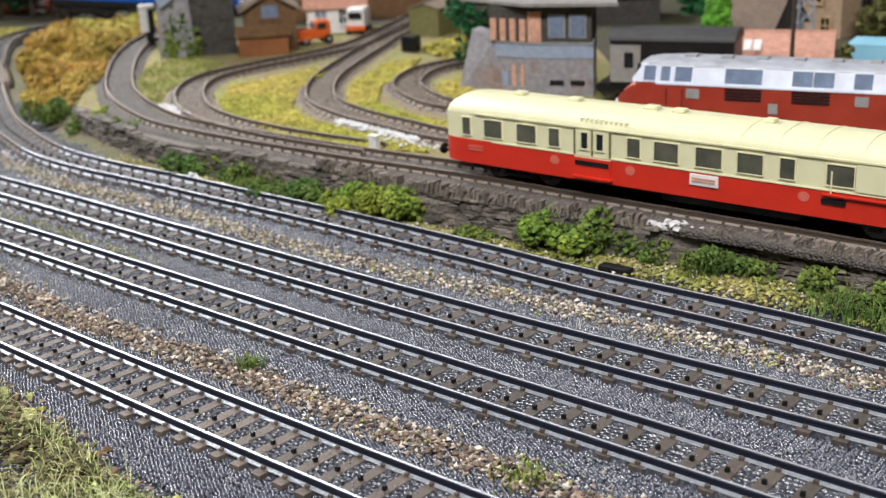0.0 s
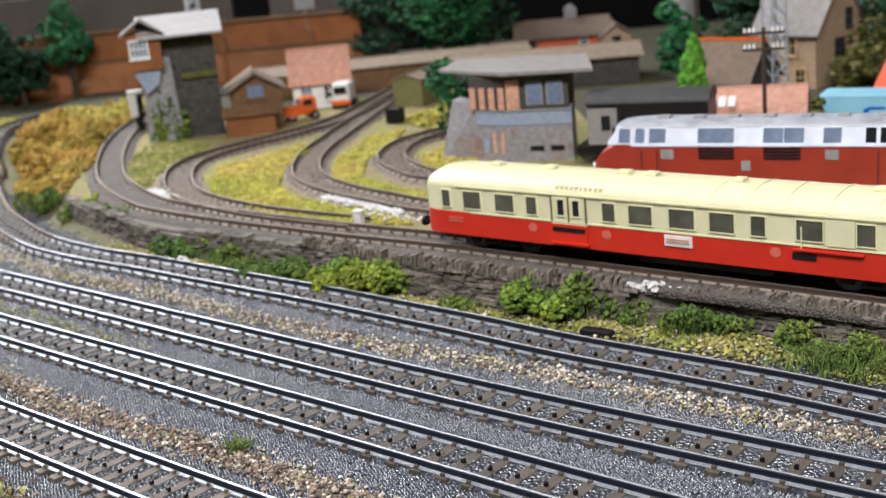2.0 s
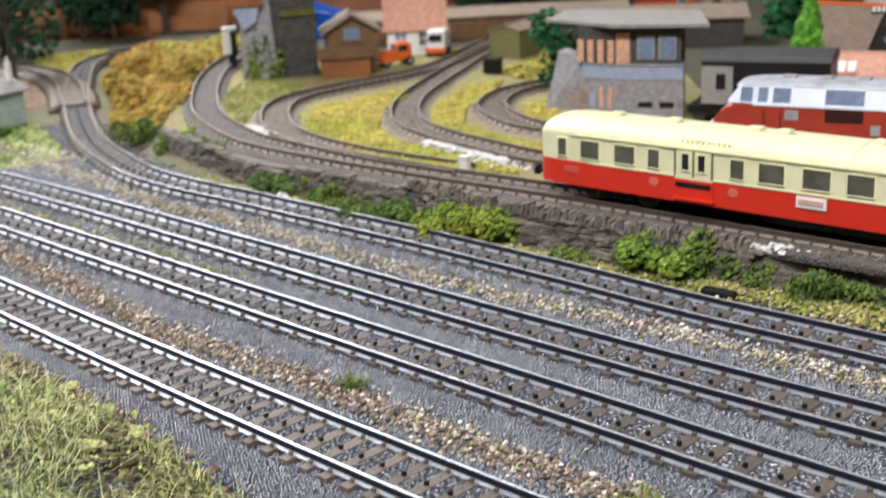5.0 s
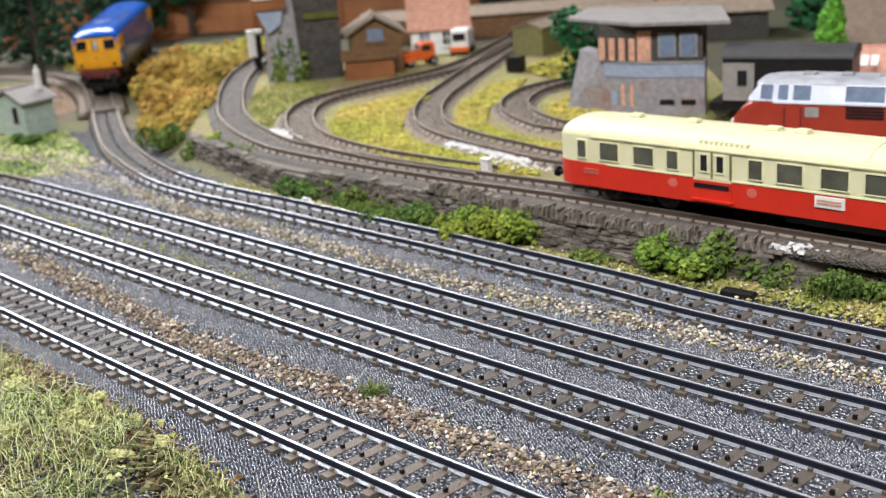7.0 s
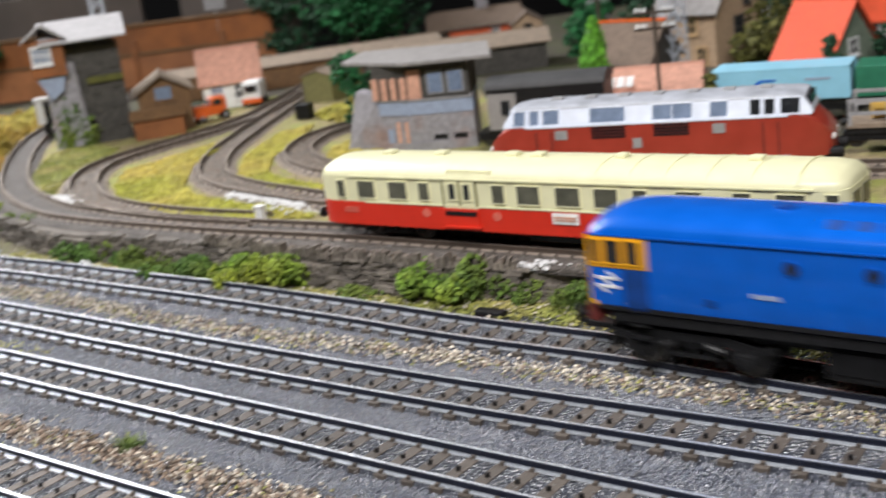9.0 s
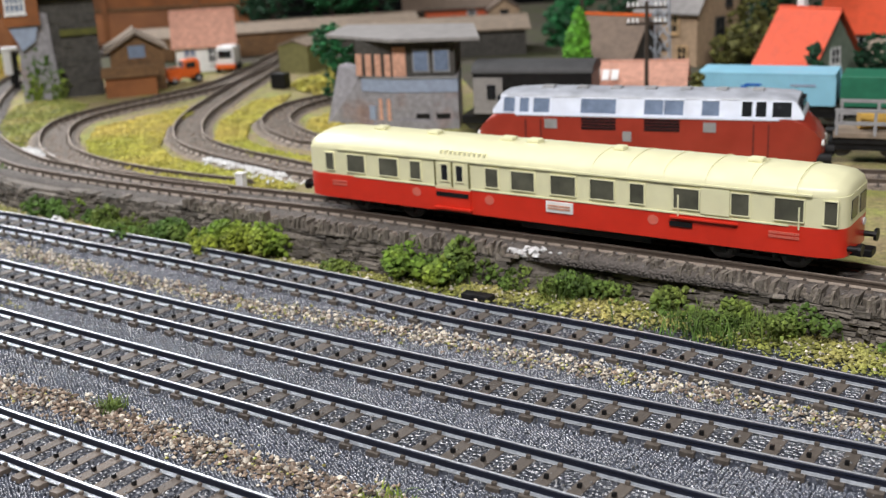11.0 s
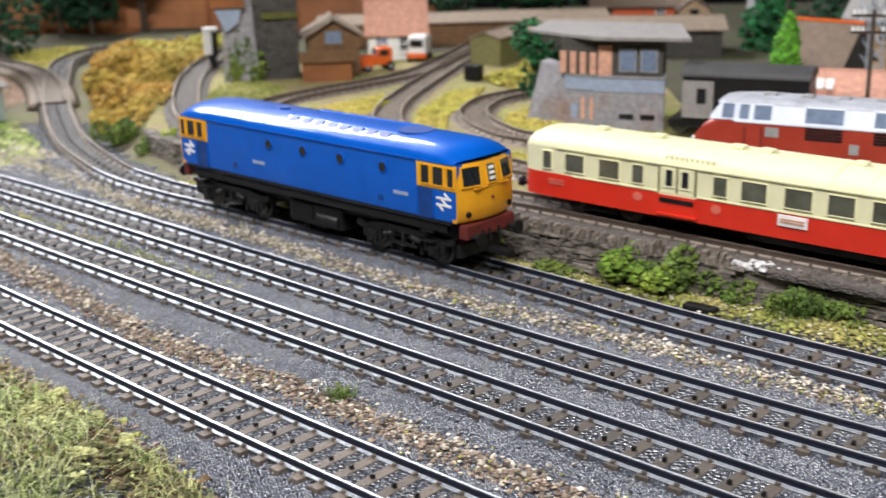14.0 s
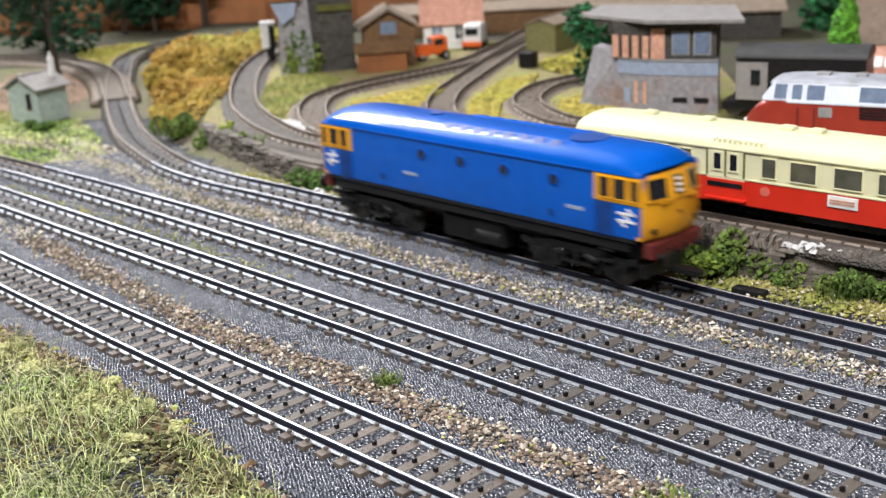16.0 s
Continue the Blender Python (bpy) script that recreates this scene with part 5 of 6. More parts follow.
tagged(blades("grass", q3, rng.uniform(0.0035, 0.0100, len(q3)), STRAW, 2.6, 0.00011, rng), "long pale dry grass fibres lying over the mat", "grass", kind="stuff")
q3 = thinned(3000, 21.0, 0.12) + np.array([0, 0, 0.0012])
tagged(specks("turf", q3, rng.uniform(0.0005, 0.0012, len(q3)), GRASS_F, None, "", 0.35, 0.8, rng), "pale green crumbs caught in the grass", "turf", kind="stuff")
EDGE_LINE = spline([tuple(p) for p in CORNER[:7]])
for material, count, off, size, label in ((GRAVEL, 2200, -0.002, 0.00085, "brown chippings along the grass edge"), (LITTER, 2000, -0.005, 0.0011, "dark brown leaf litter along the grass edge"), (GRASS_L, 1000, -0.004, 0.0010, "mossy crumbs along the grass edge")):
    p = scatter(EDGE_LINE, 0.0038, count, -0.0044, off=off)
    p[:, 2] += rng.uniform(0, 0.0016, count)
    tagged(specks("litter", p, rng.uniform(size * 0.5, size * 1.4, count), material, None, "", 0.35, 0.7, rng), label, "litter", kind="stuff")
for x, y, r in ((-0.152, 0.322, 0.0055), (-0.118, 0.303, 0.0030), (-0.182, 0.352, 0.0035), (-0.131, 0.322, 0.0024), (-0.150, 0.342, 0.0026), (-0.168, 0.314, 0.0032), (-0.128, 0.296, 0.0026), (-0.200, 0.372, 0.003)):
    bush(x, y, corner_z(x, y), r, r * 0.8, MOSS, 240, 0.0006, "pale yellow-green moss clump in the grass", "moss_clump", "moss")


def turf_patch(poly, count, size, material, label, z=None, name="turf", relief=0.003):
    p = fill(np.array(poly), count)
    zz = [(ground_z(a, b) if z is None else z) + relief * (0.5 + 0.5 * noise.noise((a * 70, b * 70, 3))) * rng.uniform(0.3, 1) for a, b in p]
    return tagged(specks(name, np.c_[p, zz], rng.uniform(size * 0.6, size * 1.4, count), material, None, "", 0.35, 0.8, rng), label, "turf", kind="stuff")


turf_patch([(-0.128, 0.700), (-0.128, 0.742), (-0.110, 0.765), (-0.078, 0.800), (-0.072, 0.77), (-0.084, 0.73), (-0.083, 0.672), (-0.075, 0.645), (-0.05, 0.607), (-0.02, 0.577), (-0.005, 0.55), (-0.04, 0.566), (-0.08, 0.60), (-0.105, 0.635), (-0.12, 0.665)], 11000, 0.0010, GRASS_Y, "yellow-green turf between the curved yard tracks")
turf_patch([(-0.052, 0.675), (-0.052, 0.73), (-0.035, 0.80), (-0.01, 0.82), (-0.02, 0.76), (-0.034, 0.72), (-0.034, 0.675), (-0.02, 0.64), (0.012, 0.603), (0.02, 0.585), (-0.005, 0.60), (-0.03, 0.63)], 7000, 0.0010, GRASS_Y, "yellow turf beside the yard siding")
turf_patch([(0.0, 0.69), (0.003, 0.72), (0.02, 0.745), (0.04, 0.70), (0.02, 0.66)], 900, 0.0012, GRASS_Y, "small yellow turf patch inside the curve")
turf_patch([(-0.195, 0.775), (-0.202, 0.85), (-0.185, 0.87), (-0.15, 0.84), (-0.155, 0.79), (-0.168, 0.74), (-0.165, 0.70), (-0.18, 0.72)], 2600, 0.0012, GRASS_L, "pale dry turf between two curved tracks", relief=0.0015)
turf_patch([(-0.335, 1.08), (-0.34, 1.02), (-0.318, 0.93), (-0.30, 0.87), (-0.265, 0.775), (-0.24, 0.72), (-0.225, 0.73), (-0.222, 0.80), (-0.236, 0.86), (-0.242, 0.95), (-0.235, 1.03), (-0.25, 1.09)], 4200, 0.0018, OCHRE, "ochre and yellow undergrowth on the bank", relief=0.010)
for x, y, r, h in ((-0.285, 0.86, 0.018, 0.018), (-0.265, 0.81, 0.018, 0.016), (-0.29, 0.90, 0.018, 0.02), (-0.255, 0.765, 0.014, 0.014), (-0.262, 0.88, 0.018, 0.016), (-0.305, 0.95, 0.016, 0.014), (-0.27, 0.94, 0.02, 0.012)):
    bush(x, y, ground_z(x, y) - 0.002, r, h, OCHRE, 420, 0.0022, "ochre autumn shrub on the bank beside the curve", "shrub", "shrub")
for x, y, r, h in ((-0.27, 1.02, 0.02, 0.012), (-0.245, 1.07, 0.02, 0.010), (-0.30, 1.05, 0.02, 0.008), (-0.265, 0.985, 0.018, 0.012)):
    bush(x, y, ground_z(x, y) - 0.002, r, h, GRASS_Y, 420, 0.0022, "bright yellow-green shrub on the bank", "shrub", "shrub")
turf_patch([(-0.40, 0.66), (-0.30, 0.665), (-0.268, 0.675), (-0.29, 0.73), (-0.33, 0.80), (-0.42, 0.80)], 3600, 0.0012, GRASS_F, "pale green verge beside the small hut", relief=0.002)
turf_patch([(-0.30, 0.668), (-0.24, 0.62), (-0.235, 0.645), (-0.27, 0.70), (-0.31, 0.74)], 1800, 0.0010, GRAVEL_P, "grey and pinkish spilled stones beside the curve", name="gravel", relief=0.0015)
turf_patch([(-0.36, 0.82), (-0.345, 0.90), (-0.37, 0.96), (-0.45, 0.97), (-0.44, 0.83)], 2400, 0.0014, SHINGLE, "salmon-coloured bare earth beside the line", name="earth_patch", relief=0.001)
turf_patch([(-0.38, 0.79), (-0.35, 0.825), (-0.43, 0.84), (-0.44, 0.80)], 900, 0.0014, GRASS_L, "strip of turf behind the hut")
turf_patch([(-0.345, 1.06), (-0.372, 0.985), (-0.40, 0.99), (-0.44, 1.10), (-0.38, 1.12)], 1600, 0.0018, GRASS_Y, "yellow grass inside the far curve")
turf_patch([(0.01, 0.80), (-0.01, 0.86), (0.03, 0.90), (0.08, 0.88), (0.07, 0.82)], 1500, 0.0018, GRASS_Y, "yellow-green weeds behind the sidings", relief=0.008)
for pts in ([(-0.051, 0.626), (-0.031, 0.602), (-0.011, 0.576)],):
    litter("lime_streak", spline([(p[0], p[1], 0) for p in pts]), 0.0022, 700, 0.0011, PLASTER, "spilled white lime beside the siding", "lime", z=YZ + 0.001)
litter("lime_streak", spline([(-0.160, 0.690, 0), (-0.152, 0.676, 0), (-0.145, 0.664, 0)]), 0.0022, 300, 0.0012, PLASTER, "spilled white lime at the curve", "lime", z=YZ + 0.001)
tagged(specks("stone", [(-0.1215, 0.566, -0.001), (-0.119, 0.5645, -0.0015)], [0.0026, 0.002], PLASTER, None, "", 0.2), "small white stone beside the track", "stone")
q = np.c_[rng.uniform(-0.03, 0.06, 60), np.zeros(60), np.zeros(60)]
for k in range(60):
    q[k, 1], q[k, 2] = 0.55 - 0.83 * q[k, 0] + rng.normal(0, 0.004), YZ + 0.003
tagged(specks("gravel", q, rng.uniform(0.0006, 0.0012, 60), PLASTER, None, "", 0.3, 0.8, rng), "white chippings along the yard track", "gravel", kind="stuff")


def relay_box():
    root = empty("relay_box", "small white relay cabinet beside the yard track", "relay box", m=pose(-0.0305, 0.556, YZ - 0.0005, 0, 0, -35))
    box("cabinet", (0, 0, 0.0043), (0.0042, 0.0036, 0.0086), WHITE, root, "", 0.0004)
    box("lid", (0, 0, 0.0089), (0.0050, 0.0044, 0.0008), WHITE, root)
    box("plinth", (0, 0, 0.0003), (0.005, 0.0042, 0.0010), GREYSTONE, root)


relay_box()


# ---- buildings ----
def glazing(parent, x, y, z, w, h, frame, pane=None, bars_x=1, bars_z=1, face="y", sill=True):
    """A window on a wall that looks along -y (face y) or along x (face x, x is then the wall's plane)."""
    def c(u, v, t=0.0):
        return (x + u, y - t, z + v) if face == "y" else (x + t, y + u, z + v)

    def s(a, b, t):
        return (a, t, b) if face == "y" else (t, a, b)

    b = bmesh.new()
    f = min(w, h) * 0.12
    for u, v, a, k in ((0, h / 2, w + f, f), (0, -h / 2, w + f, f), (w / 2, 0, f, h), (-w / 2, 0, f, h)):
        add_box(b, c(u, v, 0.0004), s(a, k, 0.0010))
    for i in range(1, bars_x + 1):
        add_box(b, c(-w / 2 + w * i / (bars_x + 1), 0, 0.0003), s(f * 0.6, h, 0.0008))
    for i in range(1, bars_z + 1):
        add_box(b, c(0, -h / 2 + h * i / (bars_z + 1), 0.0003), s(w, f * 0.6, 0.0008))
    root = part("window", b, frame, parent)
    box("pane", c(0, 0, 0.0001), s(w, h, 0.0006), pane or GLASS, root)
    if sill:
        box("sill", c(0, -h / 2 - f, 0.0007), s(w * 1.2, f, 0.0020), frame, root)
    return root


def house(name, label, category, m, w, d, z1, z2, wall, roof, over=0.003, chimney=None, windows=(), ends=(), door=None, thick=0.0012):
    """A gabled building: ridge along x, front towards -y, eaves at z1 and ridge at z2."""
    root = empty(name, label, category, m=m)
    prism("wall", [(-d / 2, 0), (d / 2, 0), (d / 2, z1), (0, z2 - thick), (-d / 2, z1)], -w / 2, w / 2, wall, root, axis="x")
    k = (z2 - z1) / (d / 2)
    for s in (1, -1):
        y1 = s * (d / 2 + over)
        prism("roof", [(0, z2), (y1, z1 - k * over), (y1, z1 - k * over + thick), (0, z2 + thick)], -w / 2 - over, w / 2 + over, roof, root, axis="x")
    cyl("ridge", (-w / 2 - over, 0, z2 + thick * 0.8), (w / 2 + over, 0, z2 + thick * 0.8), thick * 0.8, roof, root, seg=8)
    if chimney:
        ch = box("chimney", (chimney[0], chimney[1], z2 + chimney[3] / 2 - 0.004), (chimney[2], chimney[2], chimney[3] + 0.006), chimney[4], root, "", 0.0003)
        cyl("chimney_pot", (chimney[0], chimney[1], z2 + chimney[3] - 0.001), (chimney[0], chimney[1], z2 + chimney[3] + 0.002), chimney[2] * 0.28, chimney[4], ch, seg=10)
    for x, z, ww, hh, f, p in windows:
        glazing(root, x, -d / 2, z, ww, hh, f, p)
    for y, z, ww, hh, f, p in ends:
        glazing(root, w / 2, y, z, ww, hh, f, p, face="x")
        glazing(root, -w / 2 - 0.0002, y, z, ww, hh, f, p, face="x")
    if door:
        box("door", (door[0], -d / 2 - 0.0003, door[2] / 2), (door[1], 0.0010, door[2]), door[3], root)
    return root


def signal_box():
    root = empty("signal_box", "grey stone signal box with pink brick pillars and flat roof", "signal box")
    k = 1.036
    z0, z1, z2 = YZ - 0.001, 0.0385, 0.0600
    foot = [(0.034, 0.668), (0.0505, 0.655), (0.0600, 0.652), (0.086, 0.644), (0.094, 0.690), (0.040, 0.712)]
    foot = [(x * k, y * k) for x, y in foot]
    prism("plinth", [(x, y - 0.001) for x, y in foot], z0, z0 + 0.006, GREYSTONE, root, "weathered grey stone plinth")
    prism("lower_wall", foot, z0, z1 - 0.008, GREYSTONE, root, "stained grey masonry")
    prism("band", [(x, y - 0.0005) for x, y in foot], z1 - 0.008, z1, PALEBLUE, root, "pale blue rendered band")
    prism("ledge", [(x * 1.0, y - 0.0012) for x, y in foot], z1, z1 + 0.0008, GREY, root)
    a, b = Vector((*foot[0], 0)), Vector((*foot[1], 0))
    up = [(foot[0][0] - 0.002, foot[0][1]), (foot[1][0], foot[1][1] + 0.0015), (foot[2][0], foot[2][1] + 0.0015), (foot[3][0] - 0.001, foot[3][1] + 0.0015), foot[4], foot[5]]
    prism("upper_wall", up, z1 + 0.0008, z2, DARKSTONE, root, "dark timber and glass upper storey")
    ramp = [(0.0130, 0.680), (0.036, 0.667), (0.0505, 0.6550), (0.056, 0.665), (0.018, 0.690)]
    bm = bmesh.new()
    lo = [bm.verts.new((x * k, y * k, z0)) for x, y in ramp]
    hi = [bm.verts.new(((x + (0.009 if i in (0, 4) else 0)) * k, y * k + 0.001, z1 + (0.006 if i in (0, 4) else 0.0035 if i == 1 else 0.0005))) for i, (x, y) in enumerate(ramp)]
    bm.faces.new(lo), bm.faces.new(hi)
    for i in range(5):
        bm.faces.new((lo[i], lo[(i + 1) % 5], hi[(i + 1) % 5], hi[i]))
    wing = part("stair_wing", bm, GREYSTONE, root, "sloping grey stair wing")
    d0, d1 = Vector((ramp[1][0] * k, ramp[1][1] * k, z0)), Vector((ramp[2][0] * k, ramp[2][1] * k, z0))
    way = (d1 - d0).normalized()
    ang = math.degrees(math.atan2(way.y, way.x))
    dm = Matrix.Translation(d0.lerp(d1, 0.25)) @ pose(0, 0, 0, 0, 0, ang)
    box("door", (0, -0.0006, 0.007), (0.0042, 0.0010, 0.014), PALEBLUE, root, "", 0, dm)
    for t in (0.55, 0.85):
        box("patch", (0, -0.0004, 0.010), (0.0022, 0.0006, 0.017), PINK, root, "worn brick strip", 0, Matrix.Translation(d0.lerp(d1, t)) @ pose(0, 0, 0, 0, 0, ang))
    e0, e1 = Vector((*up[0], 0)), Vector((*up[1], 0))
    way = (e1 - e0).normalized()
    ang = math.degrees(math.atan2(way.y, way.x))
    for t in (0.08, 0.36, 0.64, 0.92):
        c = e0.lerp(e1, t)
        box("pillar", (0, -0.0006, z1 + 0.0075), (0.0036, 0.0012, 0.0125), PINK, root, "pink brick pillar", 0, Matrix.Translation((c.x, c.y, 0)) @ pose(0, 0, 0, 0, 0, ang))
    c = Vector((*up[1], 0)).lerp(Vector((*up[2], 0)), 0.5)
    way = Vector((up[2][0] - up[1][0], up[2][1] - up[1][1], 0))
    ang = math.degrees(math.atan2(way.y, way.x))
    box("brick_panel", (0, -0.0005, z1 + 0.0095), (way.length * 0.75, 0.0010, 0.017), PINK, root, "pinkish brick panel", 0, Matrix.Translation((c.x, c.y, 0)) @ pose(0, 0, 0, 0, 0, ang))
    e0, e1 = Vector((*up[2], 0)), Vector((*up[3], 0))
    way = (e1 - e0)
    ang = math.degrees(math.atan2(way.y, way.x))
    for t in (0.28, 0.72):
        c = e0.lerp(e1, t)
        w = box("window", (0, -0.0004, z1 + 0.0100), (way.length * 0.36, 0.0008, 0.0135), GREY, root, "", 0, Matrix.Translation((c.x, c.y, 0)) @ pose(0, 0, 0, 0, 0, ang))
        box("pane", (0, -0.0009, z1 + 0.0100), (way.length * 0.30, 0.0006, 0.0115), GLASS_B, w, "", 0, Matrix.Translation((c.x, c.y, 0)) @ pose(0, 0, 0, 0, 0, ang))
        w = box("vent", (0, -0.0012, z0 + 0.0085), (way.length * 0.3, 0.0008, 0.003), BLACK, root, "", 0, Matrix.Translation((c.x, c.y, 0)) @ pose(0, 0, 0, 0, 0, ang))
    roof = [(0.016, 0.690), (0.050, 0.648), (0.098, 0.635), (0.104, 0.70), (0.030, 0.732)]
    prism("roof", [(x * k, y * k) for x, y in roof], z2, z2 + 0.0022, ROOFGREY, root, "flat grey-brown felt roof", bevel=0.0004)


signal_box()


def tower_cabin():
    root = empty("signal_cabin", "tall dark stone signal cabin with orange bay and pale roof", "signal cabin", m=pose(-0.178, 0.893, YZ - 0.001, 0, 0, 12))
    prism("tower", [(-0.022, -0.018), (0.030, -0.018), (0.030, 0.022), (-0.022, 0.022)], 0, 0.072, DARKSTONE, root, "dark soot-stained stone tower")
    for z in (0.012, 0.026, 0.040, 0.054):
        for i, x in enumerate((-0.016, -0.004, 0.008, 0.020)):
            box("quoin", (x + (0.004 if i % 2 else 0), -0.0182, z + 0.003 * (i % 2)), (0.0085, 0.0010, 0.0055), DARKSTONE, root, "", 0.0003)
    prism("corner_buttress", [(-0.026, 0.0), (0.000, 0.0), (-0.003, 0.062), (-0.024, 0.070)], -0.021, -0.012, GREYSTONE, root, "pale grey corner pier", axis="y")
    prism("upper_room", [(-0.020, -0.016), (0.027, -0.016), (0.027, 0.020), (-0.020, 0.020)], 0.066, 0.080, DARKSTONE, root)
    bay = box("bay", (-0.020, -0.019, 0.068), (0.024, 0.016, 0.026), WOOD_O, root, "orange-brown boarded bay", 0.0005)
    prism("bay_corbel", [(-0.030, 0.055), (-0.010, 0.055), (-0.013, 0.044), (-0.022, 0.038)], -0.025, -0.014, PALEBLUE, root, "pale blue corbel under the bay", axis="y")
    glazing(bay, -0.0235, -0.027, 0.071, 0.0125, 0.012, WHITE, GLASS_B, 3, 1)
    for s, ya in ((1, 0.028), (-1, -0.030)):
        prism("roof", [(0, 0.0905), (ya, 0.077), (ya, 0.0786), (0, 0.0921)], -0.024, 0.037, ROOFWHITE, root, "pale grey slate roof", axis="x")
    prism("gable", [(-0.026, 0.078), (0.024, 0.078), (0, 0.0900)], -0.020, 0.030, DARKSTONE, root, axis="x")
    for s in (1, -1):
        prism("bay_roof", [(-0.0205, 0.0905), (-0.0205 + s * 0.0155, 0.0800), (-0.0205 + s * 0.0155, 0.0814), (-0.0205, 0.0919)], -0.031, -0.004, ROOFGREY, root, "small grey bay roof", axis="y")
    prism("moss_ledge", [(0.004, -0.0205), (0.030, -0.0205), (0.030, -0.018), (0.004, -0.018)], 0.0455, 0.050, LEAF_O, root, "mossy ledge")
    box("white_plaque", (-0.008, -0.0190, 0.0095), (0.014, 0.0014, 0.010), PALEBLUE, root, "pale bare patch of wall")
    for cx, cz, r, h, mm in ((-0.012, 0.018, 0.010, 0.024, BUSH_G), (-0.003, 0.008, 0.007, 0.014, BUSH_G), (-0.018, 0.008, 0.006, 0.020, BUSH)):
        p = np.stack([cx + rng.normal(0, r * 0.45, 260), -0.0195 + rng.normal(0, 0.0012, 260), np.abs(cz + rng.normal(0, h * 0.4, 260))], 1)
        specks("ivy", p, rng.uniform(0.0008, 0.002, 260), mm, root, "green climbing ivy", 0.35, 1, rng)


tower_cabin()


def water_crane():
    root = empty("lamp_post_box", "white and black telephone cabinet on a post by the cabin", "cabinet", m=pose(-0.223, 0.938, YZ - 0.001, 0, 0, 15))
    box("post", (0.002, 0, 0.008), (0.006, 0.005, 0.016), BLACK, root)
    box("cabinet", (-0.0015, 0, 0.0215), (0.006, 0.007, 0.018), WHITE, root, "white door panel", 0.0006)
    box("back", (0.0040, 0, 0.0200), (0.0045, 0.007, 0.018), BLACK, root)
    box("cap", (0.001, 0, 0.0318), (0.012, 0.008, 0.0026), WHITE, root, "", 0.0006)


water_crane()
house("shed", "low brown timber goods shed with a pale pitched roof", "shed", pose(-0.123, 0.905, YZ - 0.001, 0, 0, 100), 0.040, 0.038, 0.032, 0.0430, WOOD, ROOFTAN, 0.004, ends=((0.0, 0.030, 0.012, 0.009, WOOD, GLASS_B),))
house("lean_to", "brown timber lean-to beside the goods shed", "shed", pose(-0.124, 0.872, YZ - 0.001, 0, 0, 8), 0.036, 0.016, 0.016, 0.0200, WOOD_O, WOOD, 0.002)
house("house", "small white house with a pink tiled roof", "house", pose(-0.079, 0.985, YZ - 0.001, 0, 0, 4), 0.046, 0.036, 0.024, 0.0470, WHITE, PINKROOF, 0.003, windows=((-0.012, 0.014, 0.010, 0.012, WHITE, GLASS_B), (0.006, 0.014, 0.008, 0.012, WHITE, GLASS)))


def truck():
    root = empty("truck", "small orange vintage truck parked in the yard", "truck", m=pose(-0.0915, 0.915, YZ, 0, 0, 25))
    box("cab", (0.006, 0, 0.0105), (0.014, 0.0115, 0.014), ORANGE, root, "", 0.003)
    box("bonnet", (-0.007, 0, 0.0078), (0.014, 0.0100, 0.0085), ORANGE, root, "", 0.002)
    for s in (1, -1):
        box("mudguard", (-0.009, s * 0.0058, 0.0052), (0.010, 0.0030, 0.0040), ORANGE, root, "", 0.0012)
        box("side_window", (0.005, s * 0.0058, 0.0135), (0.007, 0.0006, 0.0045), GLASS, root)
        for x in (-0.009, 0.010):
            w = cyl("wheel", (x, s * 0.0045, 0.0034), (x, s * 0.0070, 0.0034), 0.0034, BLACK, root, seg=16)
            cyl("hub", (x, s * 0.0070, 0.0034), (x, s * 0.0074, 0.0034), 0.0016, GREY, w, seg=10)
    box("bumper", (-0.0150, 0, 0.0040), (0.0016, 0.0125, 0.0024), WHITE, root, "white bumper", 0.0004)
    box("windscreen", (-0.0008, 0, 0.0140), (0.0008, 0.0090, 0.0042), GLASS_B, root)


def van():
    root = empty("van", "white delivery van with a red bumper by the house", "van", m=pose(-0.0600, 0.958, YZ, 0, 0, 80))
    box("body", (0.004, 0, 0.0125), (0.024, 0.0150, 0.0165), WHITE, root, "", 0.0030)
    box("windscreen", (-0.0084, 0, 0.0150), (0.0010, 0.0105, 0.0058), GLASS, root, "", 0.0003)
    box("bumper", (-0.0082, 0, 0.0052), (0.0024, 0.0160, 0.0038), ORANGE, root, "red-orange front skirt", 0.0008)
    for x in (-0.004, 0.011):
        for s in (1, -1):
            cyl("wheel", (x, s * 0.0055, 0.0033), (x, s * 0.0078, 0.0033), 0.0033, BLACK, root, seg=16)


truck()
van()


def little_hut():
    root = house("hut", "small pale green-grey trackside hut with a white chimney", "hut", pose(-0.360, 0.806, -0.0045, 0, 0, 62), 0.026, 0.030, 0.0240, 0.0315, HUT, ROOFGREY, 0.003, (0.0105, -0.006, 0.0034, 0.0120, WHITE), ends=((-0.006, 0.0150, 0.0046, 0.0105, WOOD, GLASS),))
    return root


little_hut()
bush(-0.343, 0.768, -0.005, 0.007, 0.006, BUSH_G, 300, 0.0011, "small round green shrub before the hut", "shrub", "shrub")

